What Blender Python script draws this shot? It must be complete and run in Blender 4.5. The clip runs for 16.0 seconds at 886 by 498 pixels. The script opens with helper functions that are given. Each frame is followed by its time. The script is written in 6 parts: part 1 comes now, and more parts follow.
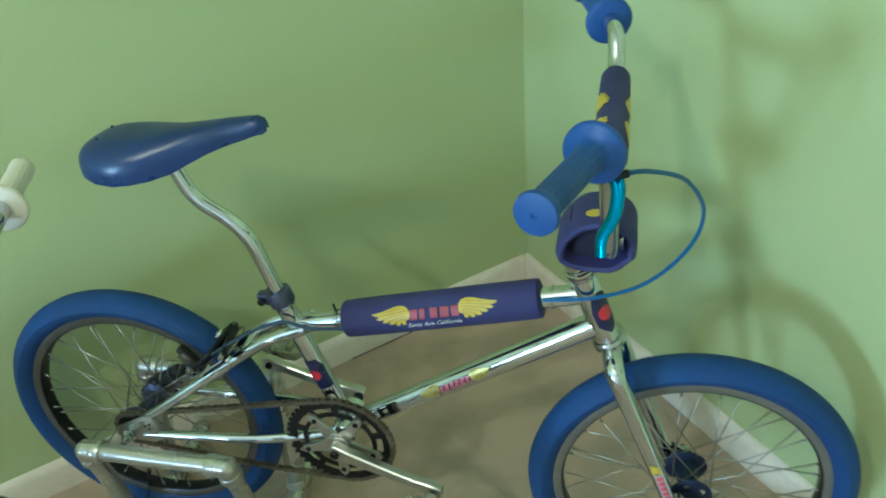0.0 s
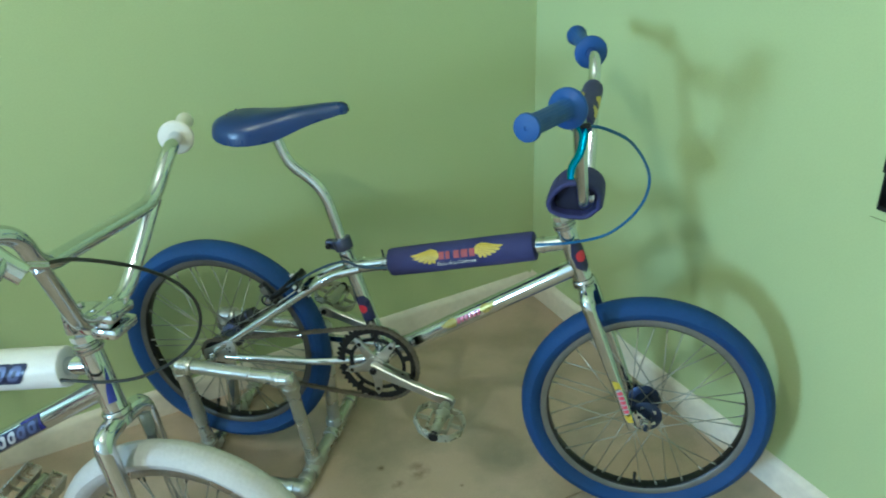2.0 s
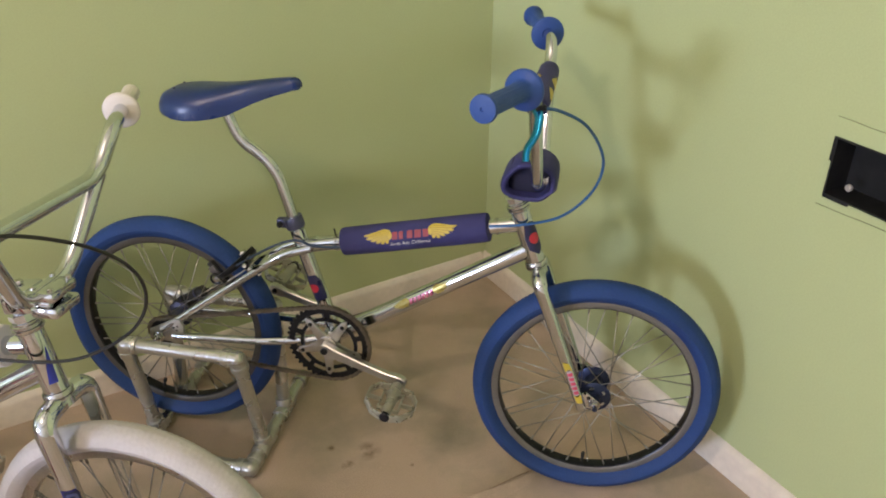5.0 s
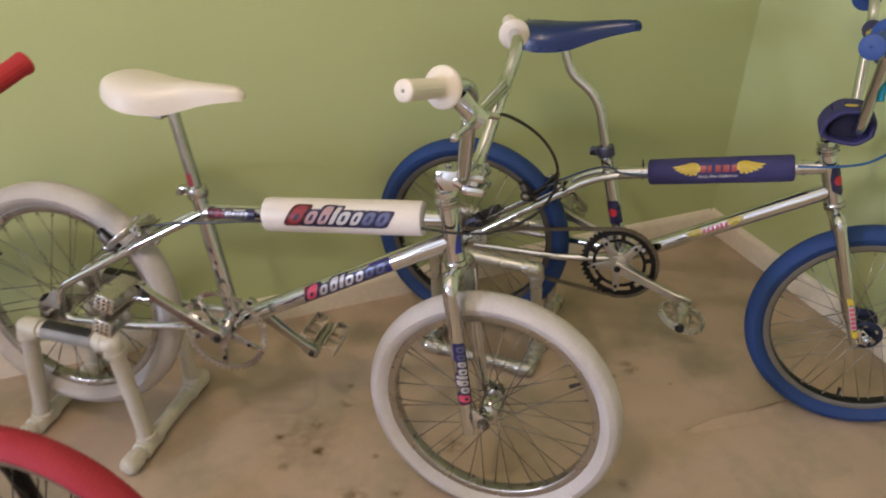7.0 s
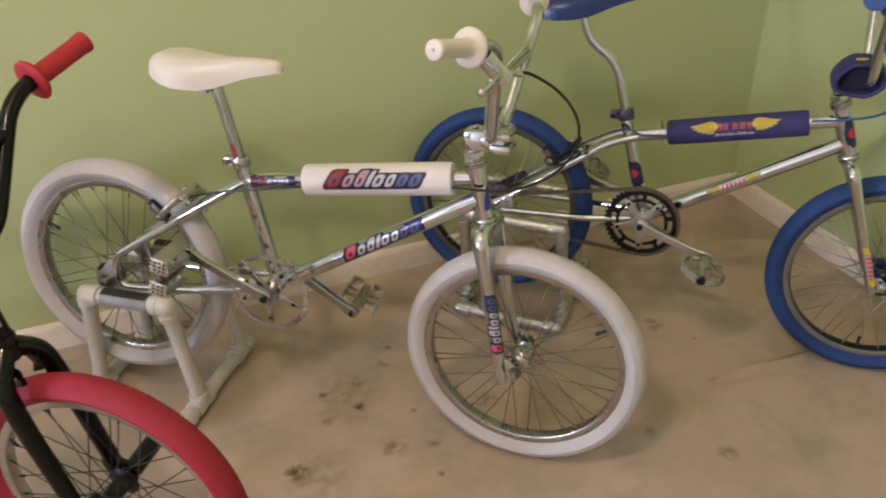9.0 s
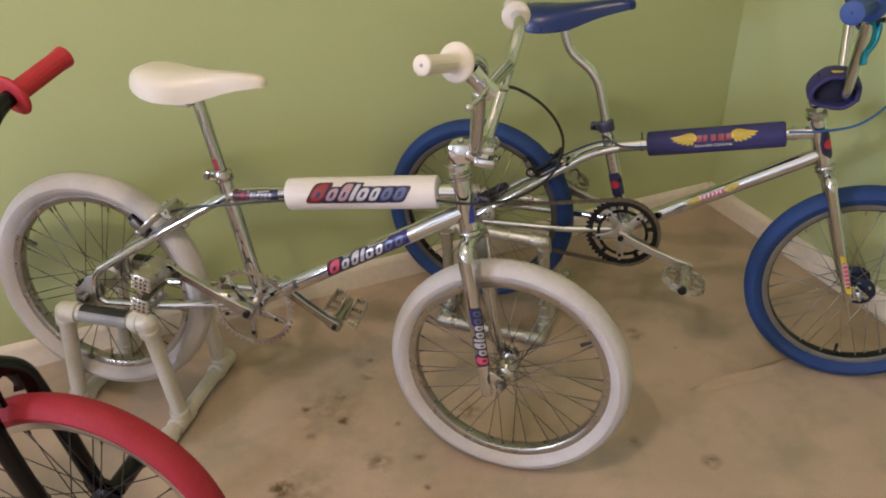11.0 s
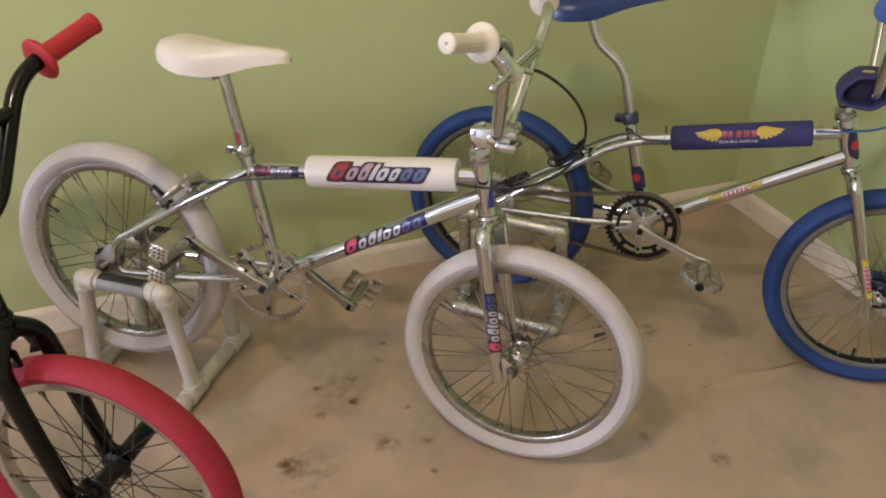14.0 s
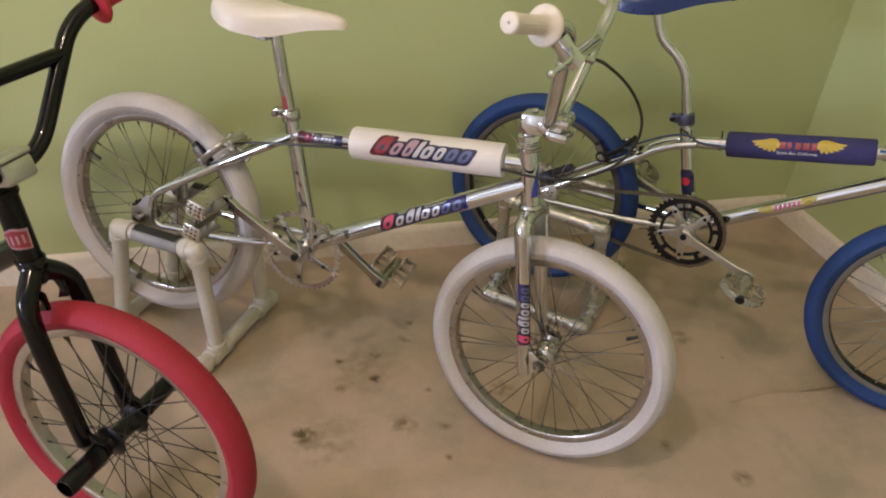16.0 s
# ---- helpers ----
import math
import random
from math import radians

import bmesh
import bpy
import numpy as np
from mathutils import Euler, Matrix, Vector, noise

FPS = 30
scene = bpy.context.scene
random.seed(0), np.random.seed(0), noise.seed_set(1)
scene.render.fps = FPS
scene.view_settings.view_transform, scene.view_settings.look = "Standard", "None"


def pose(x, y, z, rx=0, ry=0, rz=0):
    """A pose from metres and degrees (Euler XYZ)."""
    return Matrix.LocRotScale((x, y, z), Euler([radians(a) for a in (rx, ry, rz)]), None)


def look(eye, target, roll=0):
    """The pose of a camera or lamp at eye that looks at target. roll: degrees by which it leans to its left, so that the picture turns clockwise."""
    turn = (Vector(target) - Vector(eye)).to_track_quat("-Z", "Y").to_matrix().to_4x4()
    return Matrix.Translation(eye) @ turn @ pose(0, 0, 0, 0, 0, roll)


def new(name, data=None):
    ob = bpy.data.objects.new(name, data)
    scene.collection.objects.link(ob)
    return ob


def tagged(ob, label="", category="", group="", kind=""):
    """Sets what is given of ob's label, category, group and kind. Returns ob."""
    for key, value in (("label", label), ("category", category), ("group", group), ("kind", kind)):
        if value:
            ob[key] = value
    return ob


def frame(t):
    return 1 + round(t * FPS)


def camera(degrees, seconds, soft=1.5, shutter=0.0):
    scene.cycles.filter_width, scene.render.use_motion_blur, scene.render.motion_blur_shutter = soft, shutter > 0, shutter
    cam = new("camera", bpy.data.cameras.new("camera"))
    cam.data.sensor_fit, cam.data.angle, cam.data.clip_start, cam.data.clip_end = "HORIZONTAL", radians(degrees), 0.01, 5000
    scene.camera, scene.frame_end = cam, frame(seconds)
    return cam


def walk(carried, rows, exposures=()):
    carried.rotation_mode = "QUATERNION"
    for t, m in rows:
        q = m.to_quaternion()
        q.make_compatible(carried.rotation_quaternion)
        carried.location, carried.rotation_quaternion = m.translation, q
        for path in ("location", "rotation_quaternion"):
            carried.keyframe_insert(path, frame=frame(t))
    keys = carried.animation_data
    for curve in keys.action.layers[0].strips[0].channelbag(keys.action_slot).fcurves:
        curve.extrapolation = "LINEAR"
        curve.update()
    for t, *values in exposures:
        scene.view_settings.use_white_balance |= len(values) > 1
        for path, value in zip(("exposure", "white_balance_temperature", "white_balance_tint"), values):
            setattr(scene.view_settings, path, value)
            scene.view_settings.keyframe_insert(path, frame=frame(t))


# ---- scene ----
cam = camera(58.1, 16.0, 1.9, 0.5)
PATH = [
    (0, (-0.963, -1.364, 1.330), (-0.213, 0.062, 0.145), -5.4),
    (0.5, (-1.093, -1.438, 1.352), (-0.181, -0.089, 0.192), -3.3),
    (1, (-1.129, -1.619, 1.34), (-0.36, -0.133, 0.244), -3.4),
    (1.5, (-1.187, -1.751, 1.346), (-0.47, -0.172, 0.35), -3.8),
    (2, (-1.217, -1.785, 1.342), (-0.422, -0.223, 0.378), -2.5),
    (2.5, (-1.224, -1.798, 1.333), (-0.379, -0.282, 0.34), -1.7),
    (3, (-1.231, -1.801, 1.333), (-0.411, -0.269, 0.342), -2.0),
    (3.2, (-1.23, -1.803, 1.337), (-0.395, -0.271, 0.36), -1.1),
    (5.3, (-1.213, -1.773, 1.341), (-0.321, -0.301, 0.323), -0.1),
    (5.5, (-1.225, -1.777, 1.333), (-0.339, -0.301, 0.314), -1.1),
    (6, (-1.389, -1.766, 1.326), (-0.549, -0.261, 0.312), 0.8),
    (6.5, (-1.63, -1.738, 1.313), (-0.879, -0.2, 0.278), 1.0),
    (7, (-1.731, -1.798, 1.328), (-1.067, -0.232, 0.276), 1.6),
    (7.5, (-1.712, -1.911, 1.336), (-1.185, -0.284, 0.299), -0.0),
    (8, (-1.704, -1.96, 1.348), (-1.193, -0.26, 0.426), -0.8),
    (8.5, (-1.763, -1.904, 1.338), (-1.242, -0.251, 0.339), -3.1),
    (9, (-1.78, -1.894, 1.328), (-1.182, -0.319, 0.25), -1.2),
    (9.5, (-1.789, -1.898, 1.335), (-1.102, -0.319, 0.317), -0.5),
    (10, (-1.799, -1.892, 1.335), (-1.129, -0.324, 0.291), -0.9),
    (12.5, (-1.792, -1.878, 1.331), (-1.15, -0.31, 0.268), 0.9),
    (13, (-1.795, -1.881, 1.319), (-1.151, -0.317, 0.252), 2.1),
    (13.5, (-1.802, -1.888, 1.322), (-1.169, -0.323, 0.249), 2.3),
    (14, (-1.797, -1.89, 1.318), (-1.181, -0.32, 0.243), 1.2),
    (14.5, (-1.787, -1.876, 1.319), (-1.188, -0.306, 0.236), 2.2),
    (15, (-1.785, -1.873, 1.318), (-1.211, -0.298, 0.227), 2.5),
    (15.5, (-1.794, -1.869, 1.314), (-1.254, -0.286, 0.217), 3.0),
    (16, (-1.797, -1.861, 1.301), (-1.262, -0.289, 0.187), 5.5),
]
EXPOSURES = [(0, 0.22, 4710, -13), (3.2, 0.15, 4570, -13), (5.3, 0.10, 6060, 27), (6.0, 0.09, 6100, 27), (7.0, -0.13, 6180, 26), (9.0, -0.15, 6190, 26), (16, -0.17, 6210, 26)]
walk(cam, [(t, look(eye, target, roll)) for t, eye, target, roll in PATH], EXPOSURES)

# ---- light ----
world = bpy.data.worlds.new("sky")
scene.world = world
world.use_nodes = True
wn = world.node_tree.nodes
sky = wn.new("ShaderNodeTexSky")
sky.sky_type, sky.sun_disc = "NISHITA", False
sky.sun_elevation, sky.sun_rotation = radians(35), radians(120)
wn["Background"].inputs["Strength"].default_value = 0.12
world.node_tree.links.new(sky.outputs[0], wn["Background"].inputs["Color"])


def area_lamp(name, m, sx, sy, watts, colour, shape="RECTANGLE"):
    d = bpy.data.lights.new(name, "AREA")
    d.shape, d.size, d.size_y, d.energy, d.color = shape, sx, sy, watts, colour
    ob = new(name, d)
    ob.matrix_world = m
    return ob


# daylight in the window opening, and the warm bulb of the ceiling light
area_lamp("window_daylight", look((-8.17, -2.58, 1.75), (0, -0.6, 0.6)), 1.06, 1.12, 205, (0.80, 0.93, 1.09))
bulb = bpy.data.lights.new("ceiling_bulb", "POINT")
bulb.energy, bulb.color, bulb.shadow_soft_size = 60, (1.0, 0.80, 0.51), 0.06
new("ceiling_bulb", bulb).matrix_world = pose(-2.35, -1.62, 2.55)


# ---- materials ----
def material(name, colour, rough=0.5, metal=0.0, vary=0.12, big=6.0, fine=180.0, bump=0.0, rough_vary=0.08, coat=0.0, second=None):
    """A surface with variation at two scales; second: a colour mixed in by the large one."""
    m = bpy.data.materials.new(name)
    m.use_nodes = True
    n, l = m.node_tree.nodes, m.node_tree.links
    b = n["Principled BSDF"]
    b.inputs["Metallic"].default_value = metal
    b.inputs["Coat Weight"].default_value = coat
    tc = n.new("ShaderNodeTexCoord")
    nb, nf = n.new("ShaderNodeTexNoise"), n.new("ShaderNodeTexNoise")
    for node, s, d in ((nb, big, 4.0), (nf, fine, 3.0)):
        node.inputs["Scale"].default_value, node.inputs["Detail"].default_value = s, d
        l.new(tc.outputs["Object"], node.inputs["Vector"])
    c2 = second or tuple(v * (1 - vary) for v in colour)
    mix = n.new("ShaderNodeMix")
    mix.data_type = "RGBA"
    mix.inputs[6].default_value, mix.inputs[7].default_value = (*colour, 1), (*c2, 1)
    ramp = n.new("ShaderNodeMapRange")
    ramp.inputs[1].default_value, ramp.inputs[2].default_value = 0.38, 0.66
    l.new(nb.outputs["Fac"], ramp.inputs[0])
    l.new(ramp.outputs[0], mix.inputs[0])
    hs = n.new("ShaderNodeHueSaturation")
    vr = n.new("ShaderNodeMapRange")
    vr.inputs[1].default_value, vr.inputs[2].default_value = 0.3, 0.7
    vr.inputs[3].default_value, vr.inputs[4].default_value = 1 - vary * 0.5, 1 + vary * 0.5
    l.new(nf.outputs["Fac"], vr.inputs[0])
    l.new(vr.outputs[0], hs.inputs["Value"])
    l.new(mix.outputs[2], hs.inputs["Color"])
    l.new(hs.outputs[0], b.inputs["Base Color"])
    rr = n.new("ShaderNodeMapRange")
    rr.inputs[1].default_value, rr.inputs[2].default_value = 0.3, 0.7
    rr.inputs[3].default_value, rr.inputs[4].default_value = max(rough - rough_vary, 0.02), rough + rough_vary
    l.new(nb.outputs["Fac"], rr.inputs[0])
    l.new(rr.outputs[0], b.inputs["Roughness"])
    if bump:
        bp = n.new("ShaderNodeBump")
        bp.inputs["Strength"].default_value, bp.inputs["Distance"].default_value = 0.6, bump
        l.new(nf.outputs["Fac"], bp.inputs["Height"])
        l.new(bp.outputs[0], b.inputs["Normal"])
    return m


WALL_GREEN = material("green_wall_paint", (0.490, 0.552, 0.285), 0.42, vary=0.06, big=1.6, fine=260, bump=0.0006, second=(0.470, 0.532, 0.27))
WALL_PALE = material("pale_wall_paint", (0.77, 0.74, 0.70), 0.6, vary=0.06, big=1.6, fine=260, bump=0.0006)
CEILING_WHITE = material("ceiling_paint", (0.87, 0.86, 0.83), 0.8, vary=0.05, big=2, fine=90, bump=0.001)
TRIM = material("off_white_trim", (0.80, 0.72, 0.62), 0.45, vary=0.10, big=3, fine=60, bump=0.0004, second=(0.71, 0.62, 0.52))
CHROME = material("chrome", (0.64, 0.66, 0.70), 0.05, 1.0, vary=0.06, big=18, fine=150, rough_vary=0.04)
RING_POLISH = material("polished_chainring", (0.60, 0.61, 0.64), 0.16, 1.0, vary=0.08, big=20, fine=200, rough_vary=0.06)
CHROME_OLD = material("aged_chrome", (0.56, 0.56, 0.57), 0.16, 1.0, vary=0.18, big=22, fine=260, rough_vary=0.08)
ALLOY = material("polished_alloy", (0.56, 0.55, 0.53), 0.35, 1.0, vary=0.1, big=24, fine=300, rough_vary=0.08)
RIM_GREY = material("grey_alloy_rim", (0.23, 0.225, 0.22), 0.45, 0.65, vary=0.12, big=20, fine=260)
RIM_DULL = material("dull_dark_rim", (0.115, 0.105, 0.095), 0.5, 0.5, vary=0.15, big=20, fine=260)
HUB_SATIN = material("satin_hub_alloy", (0.52, 0.50, 0.48), 0.27, 1.0, vary=0.1, big=30, fine=300)
RIM_SATIN = material("satin_alloy_rim", (0.46, 0.44, 0.42), 0.30, 1.0, vary=0.15, big=20, fine=260)
PEDAL_ALLOY = material("dull_pedal_alloy", (0.50, 0.48, 0.43), 0.33, 0.9, vary=0.15, big=40, fine=300)
PEDAL_BRIGHT = material("bright_pedal_alloy", (0.78, 0.76, 0.71), 0.27, 0.95, vary=0.12, big=40, fine=300)
STEEL_DARK = material("dark_spoke_steel", (0.20, 0.18, 0.16), 0.4, 0.9, vary=0.15, big=40, fine=300)
STEEL = material("bright_spoke_steel", (0.40, 0.38, 0.35), 0.36, 1.0, vary=0.1, big=40, fine=300)
BLACK_PAINT = material("gloss_black_paint", (0.004, 0.004, 0.005), 0.13, 0.0, vary=0.2, big=9, fine=200, rough_vary=0.05)
BLACK_PAINT.node_tree.nodes["Principled BSDF"].inputs["Specular IOR Level"].default_value = 0.3
BLACK_ALLOY = material("black_anodised_alloy", (0.02, 0.021, 0.026), 0.32, 0.6, vary=0.2, big=20, fine=260)
BLACK_RUBBER = material("black_rubber", (0.02, 0.019, 0.018), 0.6, vary=0.2, big=30, fine=400, bump=0.0004)
BLUE_TYRE = material("blue_tyre_rubber", (0.010, 0.042, 0.168), 0.75, vary=0.16, big=9, fine=240, bump=0.0007, second=(0.012, 0.048, 0.185))
WHITE_TYRE = material("white_tyre_rubber", (0.54, 0.51, 0.52), 0.62, vary=0.08, big=7, fine=170, bump=0.0008, second=(0.47, 0.44, 0.44))
RED_TYRE = material("red_tyre_rubber", (0.33, 0.015, 0.034), 0.7, vary=0.12, big=8, fine=240, bump=0.0006, second=(0.31, 0.013, 0.028))
BLUE_PLASTIC = material("blue_plastic", (0.011, 0.032, 0.135), 0.30, vary=0.1, big=10, fine=300, bump=0.0002)
BLUE_RUBBER = material("blue_grip_rubber", (0.024, 0.075, 0.30), 0.5, vary=0.1, big=16, fine=300, bump=0.0003)
WHITE_PLASTIC = material("white_plastic", (0.72, 0.67, 0.62), 0.35, vary=0.04, big=9, fine=200, bump=0.0002)
WHITE_RUBBER = material("white_grip_rubber", (0.72, 0.67, 0.62), 0.5, vary=0.05, big=16, fine=300, bump=0.0003)
RED_RUBBER = material("red_grip_rubber", (0.43, 0.019, 0.032), 0.6, vary=0.1, big=16, fine=300, bump=0.0003)
NAVY_CLOTH = material("navy_pad_cloth", (0.036, 0.036, 0.15), 0.75, vary=0.18, big=14, fine=700, bump=0.0004)
HOLLOW_SHADE = material("pad_hollow_shade", (0.012, 0.012, 0.035), 0.9, vary=0.2, big=14, fine=700)
WHITE_VINYL = material("white_pad_vinyl", (0.72, 0.68, 0.68), 0.45, vary=0.05, big=10, fine=300, bump=0.0002)
AQUA_ALLOY = material("aqua_anodised_alloy", (0.02, 0.25, 0.44), 0.2, 0.9, vary=0.1, big=30, fine=300)
BLUE_ALLOY = material("dark_blue_anodised_alloy", (0.030, 0.042, 0.095), 0.38, 0.7, vary=0.15, big=30, fine=300)
DULL_BLUE = material("dull_blue_anodised_alloy", (0.085, 0.09, 0.16), 0.36, 0.6, vary=0.15, big=30, fine=300)
BLUE_CABLE = material("blue_cable_sheath", (0.022, 0.11, 0.30), 0.4, vary=0.1)
DARK_CABLE = material("faded_blue_cable_sheath", (0.03, 0.055, 0.11), 0.45, vary=0.15)
BLACK_CABLE = material("black_cable_sheath", (0.012, 0.012, 0.012), 0.4, vary=0.1)
PVC_WHITE = material("white_pvc_pipe", (0.60, 0.575, 0.52), 0.4, vary=0.10, big=8, fine=160, second=(0.54, 0.51, 0.45))
PVC_SILVER = material("silver_painted_pipe", (0.56, 0.555, 0.52), 0.28, 0.75, vary=0.14, big=12, fine=220, rough_vary=0.1)
GREY_FOAM = material("grey_sleeve", (0.30, 0.29, 0.28), 0.45, vary=0.12, big=20, fine=300)
CHAIN_STEEL = material("brown_chain_steel", (0.22, 0.19, 0.15), 0.42, 0.85, vary=0.2, big=60, fine=400)
CLEAR_RESIN = material("smoky_pedal_resin", (0.50, 0.49, 0.40), 0.30, 0.0, vary=0.1, big=30, fine=300)
TUBE_YELLOW = material("rubbed_yellow_decal", (0.38, 0.31, 0.07), 0.3, 0.35, vary=0.25, big=60)
TUBE_PINK = material("rubbed_pink_decal", (0.42, 0.11, 0.16), 0.3, 0.3, vary=0.2, big=60)
TUBE_RED = material("rubbed_red_decal", (0.34, 0.03, 0.05), 0.3, 0.25, vary=0.2, big=60)
TUBE_BLUE = material("rubbed_blue_decal", (0.04, 0.035, 0.24), 0.3, 0.3, vary=0.2, big=60)
SOOT_INK = material("dark_grey_decal", (0.05, 0.045, 0.05), 0.35, 0.3, vary=0.2, big=60)
BLACK_SPOKE = material("black_spoke_steel", (0.035, 0.03, 0.028), 0.4, 0.5, vary=0.15, big=40, fine=300)
RED_INK = material("red_decal", (0.50, 0.025, 0.045), 0.35, vary=0.08, big=30)
PINK_INK = material("pink_red_decal", (0.62, 0.08, 0.16), 0.35, vary=0.08, big=30)
YELLOW_INK = material("yellow_decal", (0.58, 0.44, 0.045), 0.4, vary=0.08, big=30)
YELLOW_DARK = material("ochre_decal_line", (0.40, 0.27, 0.03), 0.4, vary=0.08)
BLUE_INK = material("blue_decal", (0.03, 0.045, 0.34), 0.35, vary=0.08, big=30)
MAROON_INK = material("dark_maroon_decal", (0.09, 0.015, 0.025), 0.35, vary=0.08, big=30)
SILVER_INK = material("silver_decal", (0.50, 0.49, 0.54), 0.35, 0.2, vary=0.08, big=30)
DULL_SILVER = material("rubbed_silver_decal", (0.30, 0.28, 0.29), 0.3, 0.6, vary=0.2, big=60)
PERIWINKLE = material("grey_blue_decal", (0.10, 0.115, 0.25), 0.35, 0.2, vary=0.08, big=30)
BADGE_RED = material("faded_badge_red", (0.28, 0.03, 0.045), 0.4, vary=0.1, big=30)
PINK_GREY = material("pinkish_silver_decal", (0.42, 0.27, 0.32), 0.35, 0.2, vary=0.08, big=30)
NAVY_INK = material("navy_decal", (0.018, 0.02, 0.07), 0.35, vary=0.08, big=30)
WHITE_INK = material("white_decal", (0.78, 0.77, 0.76), 0.4, vary=0.05)
BLACK_PLASTIC = material("black_box_plastic", (0.003, 0.003, 0.003), 0.7, vary=0.2, big=20, fine=200)
IVORY_PLASTIC = material("ivory_outlet_plastic", (0.74, 0.69, 0.60), 0.35, vary=0.05)
PENCIL = material("pencil_mark", (0.24, 0.26, 0.13), 0.7, vary=0.1, big=60)
SILICA = material("dusty_screw", (0.50, 0.46, 0.42), 0.5, 0.3, vary=0.2, big=80)
CREASE_SHADE = material("crease_shade", (0.34, 0.25, 0.175), 0.95, vary=0.4, big=120)
GAP_SHADE = material("skirting_gap_shade", (0.06, 0.045, 0.03), 0.9, vary=0.3, big=200)


def carpet_material():
    """Beige short-pile carpet with worn patches and round dirty stains."""
    m = material("beige_carpet", (0.555, 0.420, 0.322), 0.95, vary=0.26, big=3.2, fine=420, bump=0.005, second=(0.475, 0.362, 0.275))
    n, l = m.node_tree.nodes, m.node_tree.links
    b = n["Principled BSDF"]
    source = b.inputs["Base Color"].links[0].from_socket
    tc = n.new("ShaderNodeTexCoord")
    wob = n.new("ShaderNodeTexNoise")
    wob.inputs["Scale"].default_value, wob.inputs["Detail"].default_value = 34, 5
    l.new(tc.outputs["Object"], wob.inputs["Vector"])
    spots = [(-1.659, -0.662, 0.05, 0.9), (-1.658, -0.702, 0.02, 0.5), (-1.548, -0.446, 0.022, 0.7), (-1.460, -0.440, 0.032, 0.6), (-1.478, -0.522, 0.026, 0.8),
             (-1.560, -0.540, 0.022, 0.5), (-1.371, -0.392, 0.030, 0.6), (-1.349, -0.338, 0.014, 0.5), (-1.366, -0.579, 0.016, 0.6), (-1.444, -0.672, 0.055, 0.45),
             (-1.354, -0.699, 0.03, 0.4), (-1.373, -0.785, 0.014, 0.5), (-0.771, -0.969, 0.035, 0.6), (-0.724, -0.540, 0.022, 0.8), (-0.664, -0.522, 0.042, 0.6),
             (-0.736, -0.470, 0.014, 0.9), (-0.599, -0.612, 0.007, 1.0), (-0.898, -0.774, 0.03, 0.4), (-1.192, -0.614, 0.05, 0.4), (-0.891, -0.852, 0.03, 0.35),
             (-0.132, -0.982, 0.008, 0.6), (-1.5, -0.47, 0.12, 0.2), (-1.62, -0.69, 0.1, 0.25)]
    total = None
    for x, y, r, a in spots:
        d = n.new("ShaderNodeVectorMath")
        d.operation, d.inputs[1].default_value = "DISTANCE", (x, y, 0)
        l.new(tc.outputs["Object"], d.inputs[0])
        mr = n.new("ShaderNodeMapRange")
        mr.inputs[1].default_value, mr.inputs[2].default_value = r * (0.80 if a > 0.3 else 1.0), 0.0
        mr.inputs[3].default_value, mr.inputs[4].default_value = 0.0, a * 1.8
        l.new(d.outputs["Value"], mr.inputs[0])
        if total is None:
            total = mr.outputs[0]
        else:
            mx = n.new("ShaderNodeMath")
            mx.operation = "MAXIMUM"
            l.new(total, mx.inputs[0])
            l.new(mr.outputs[0], mx.inputs[1])
            total = mx.outputs[0]
    wr = n.new("ShaderNodeMapRange")
    wr.inputs[1].default_value, wr.inputs[2].default_value = 0.38, 0.60
    l.new(wob.outputs["Fac"], wr.inputs[0])
    mul = n.new("ShaderNodeMath")
    mul.operation, mul.use_clamp = "MULTIPLY", True
    l.new(total, mul.inputs[0])
    l.new(wr.outputs[0], mul.inputs[1])
    mix = n.new("ShaderNodeMix")
    mix.data_type = "RGBA"
    mix.inputs[7].default_value = (0.135, 0.090, 0.045, 1)
    l.new(mul.outputs[0], mix.inputs[0])
    soil = n.new("ShaderNodeTexNoise")
    soil.inputs["Scale"].default_value, soil.inputs["Detail"].default_value, soil.inputs["Roughness"].default_value = 5.5, 7, 0.62
    l.new(tc.outputs["Object"], soil.inputs["Vector"])
    sr = n.new("ShaderNodeMapRange")
    sr.inputs[1].default_value, sr.inputs[2].default_value, sr.inputs[4].default_value = 0.46, 0.66, 0.62
    l.new(soil.outputs["Fac"], sr.inputs[0])
    dirty = n.new("ShaderNodeMix")
    dirty.data_type = "RGBA"
    dirty.inputs[7].default_value = (0.33, 0.285, 0.205, 1)
    l.new(sr.outputs[0], dirty.inputs[0])
    l.new(source, dirty.inputs[6])
    l.new(dirty.outputs[2], mix.inputs[6])
    l.new(mix.outputs[2], b.inputs["Base Color"])
    return m


CARPET = carpet_material()
resin = CLEAR_RESIN.node_tree.nodes["Principled BSDF"]
resin.inputs["Transmission Weight"].default_value, resin.inputs["IOR"].default_value = 0.5, 1.46


def glass_material():
    m = bpy.data.materials.new("window_glass")
    m.use_nodes = True
    b = m.node_tree.nodes["Principled BSDF"]
    b.inputs["Roughness"].default_value, b.inputs["Transmission Weight"].default_value, b.inputs["IOR"].default_value = 0.02, 1.0, 1.45
    return m


GLASS = glass_material()

# ---- mesh tools ----
V = Vector


def mesh_of(name, bm, mat, smooth=35):
    me = bpy.data.meshes.new(name)
    bm.to_mesh(me)
    bm.free()
    me.materials.append(mat)
    if smooth:
        me.shade_smooth()
        me.set_sharp_from_angle(angle=radians(smooth))
    return me


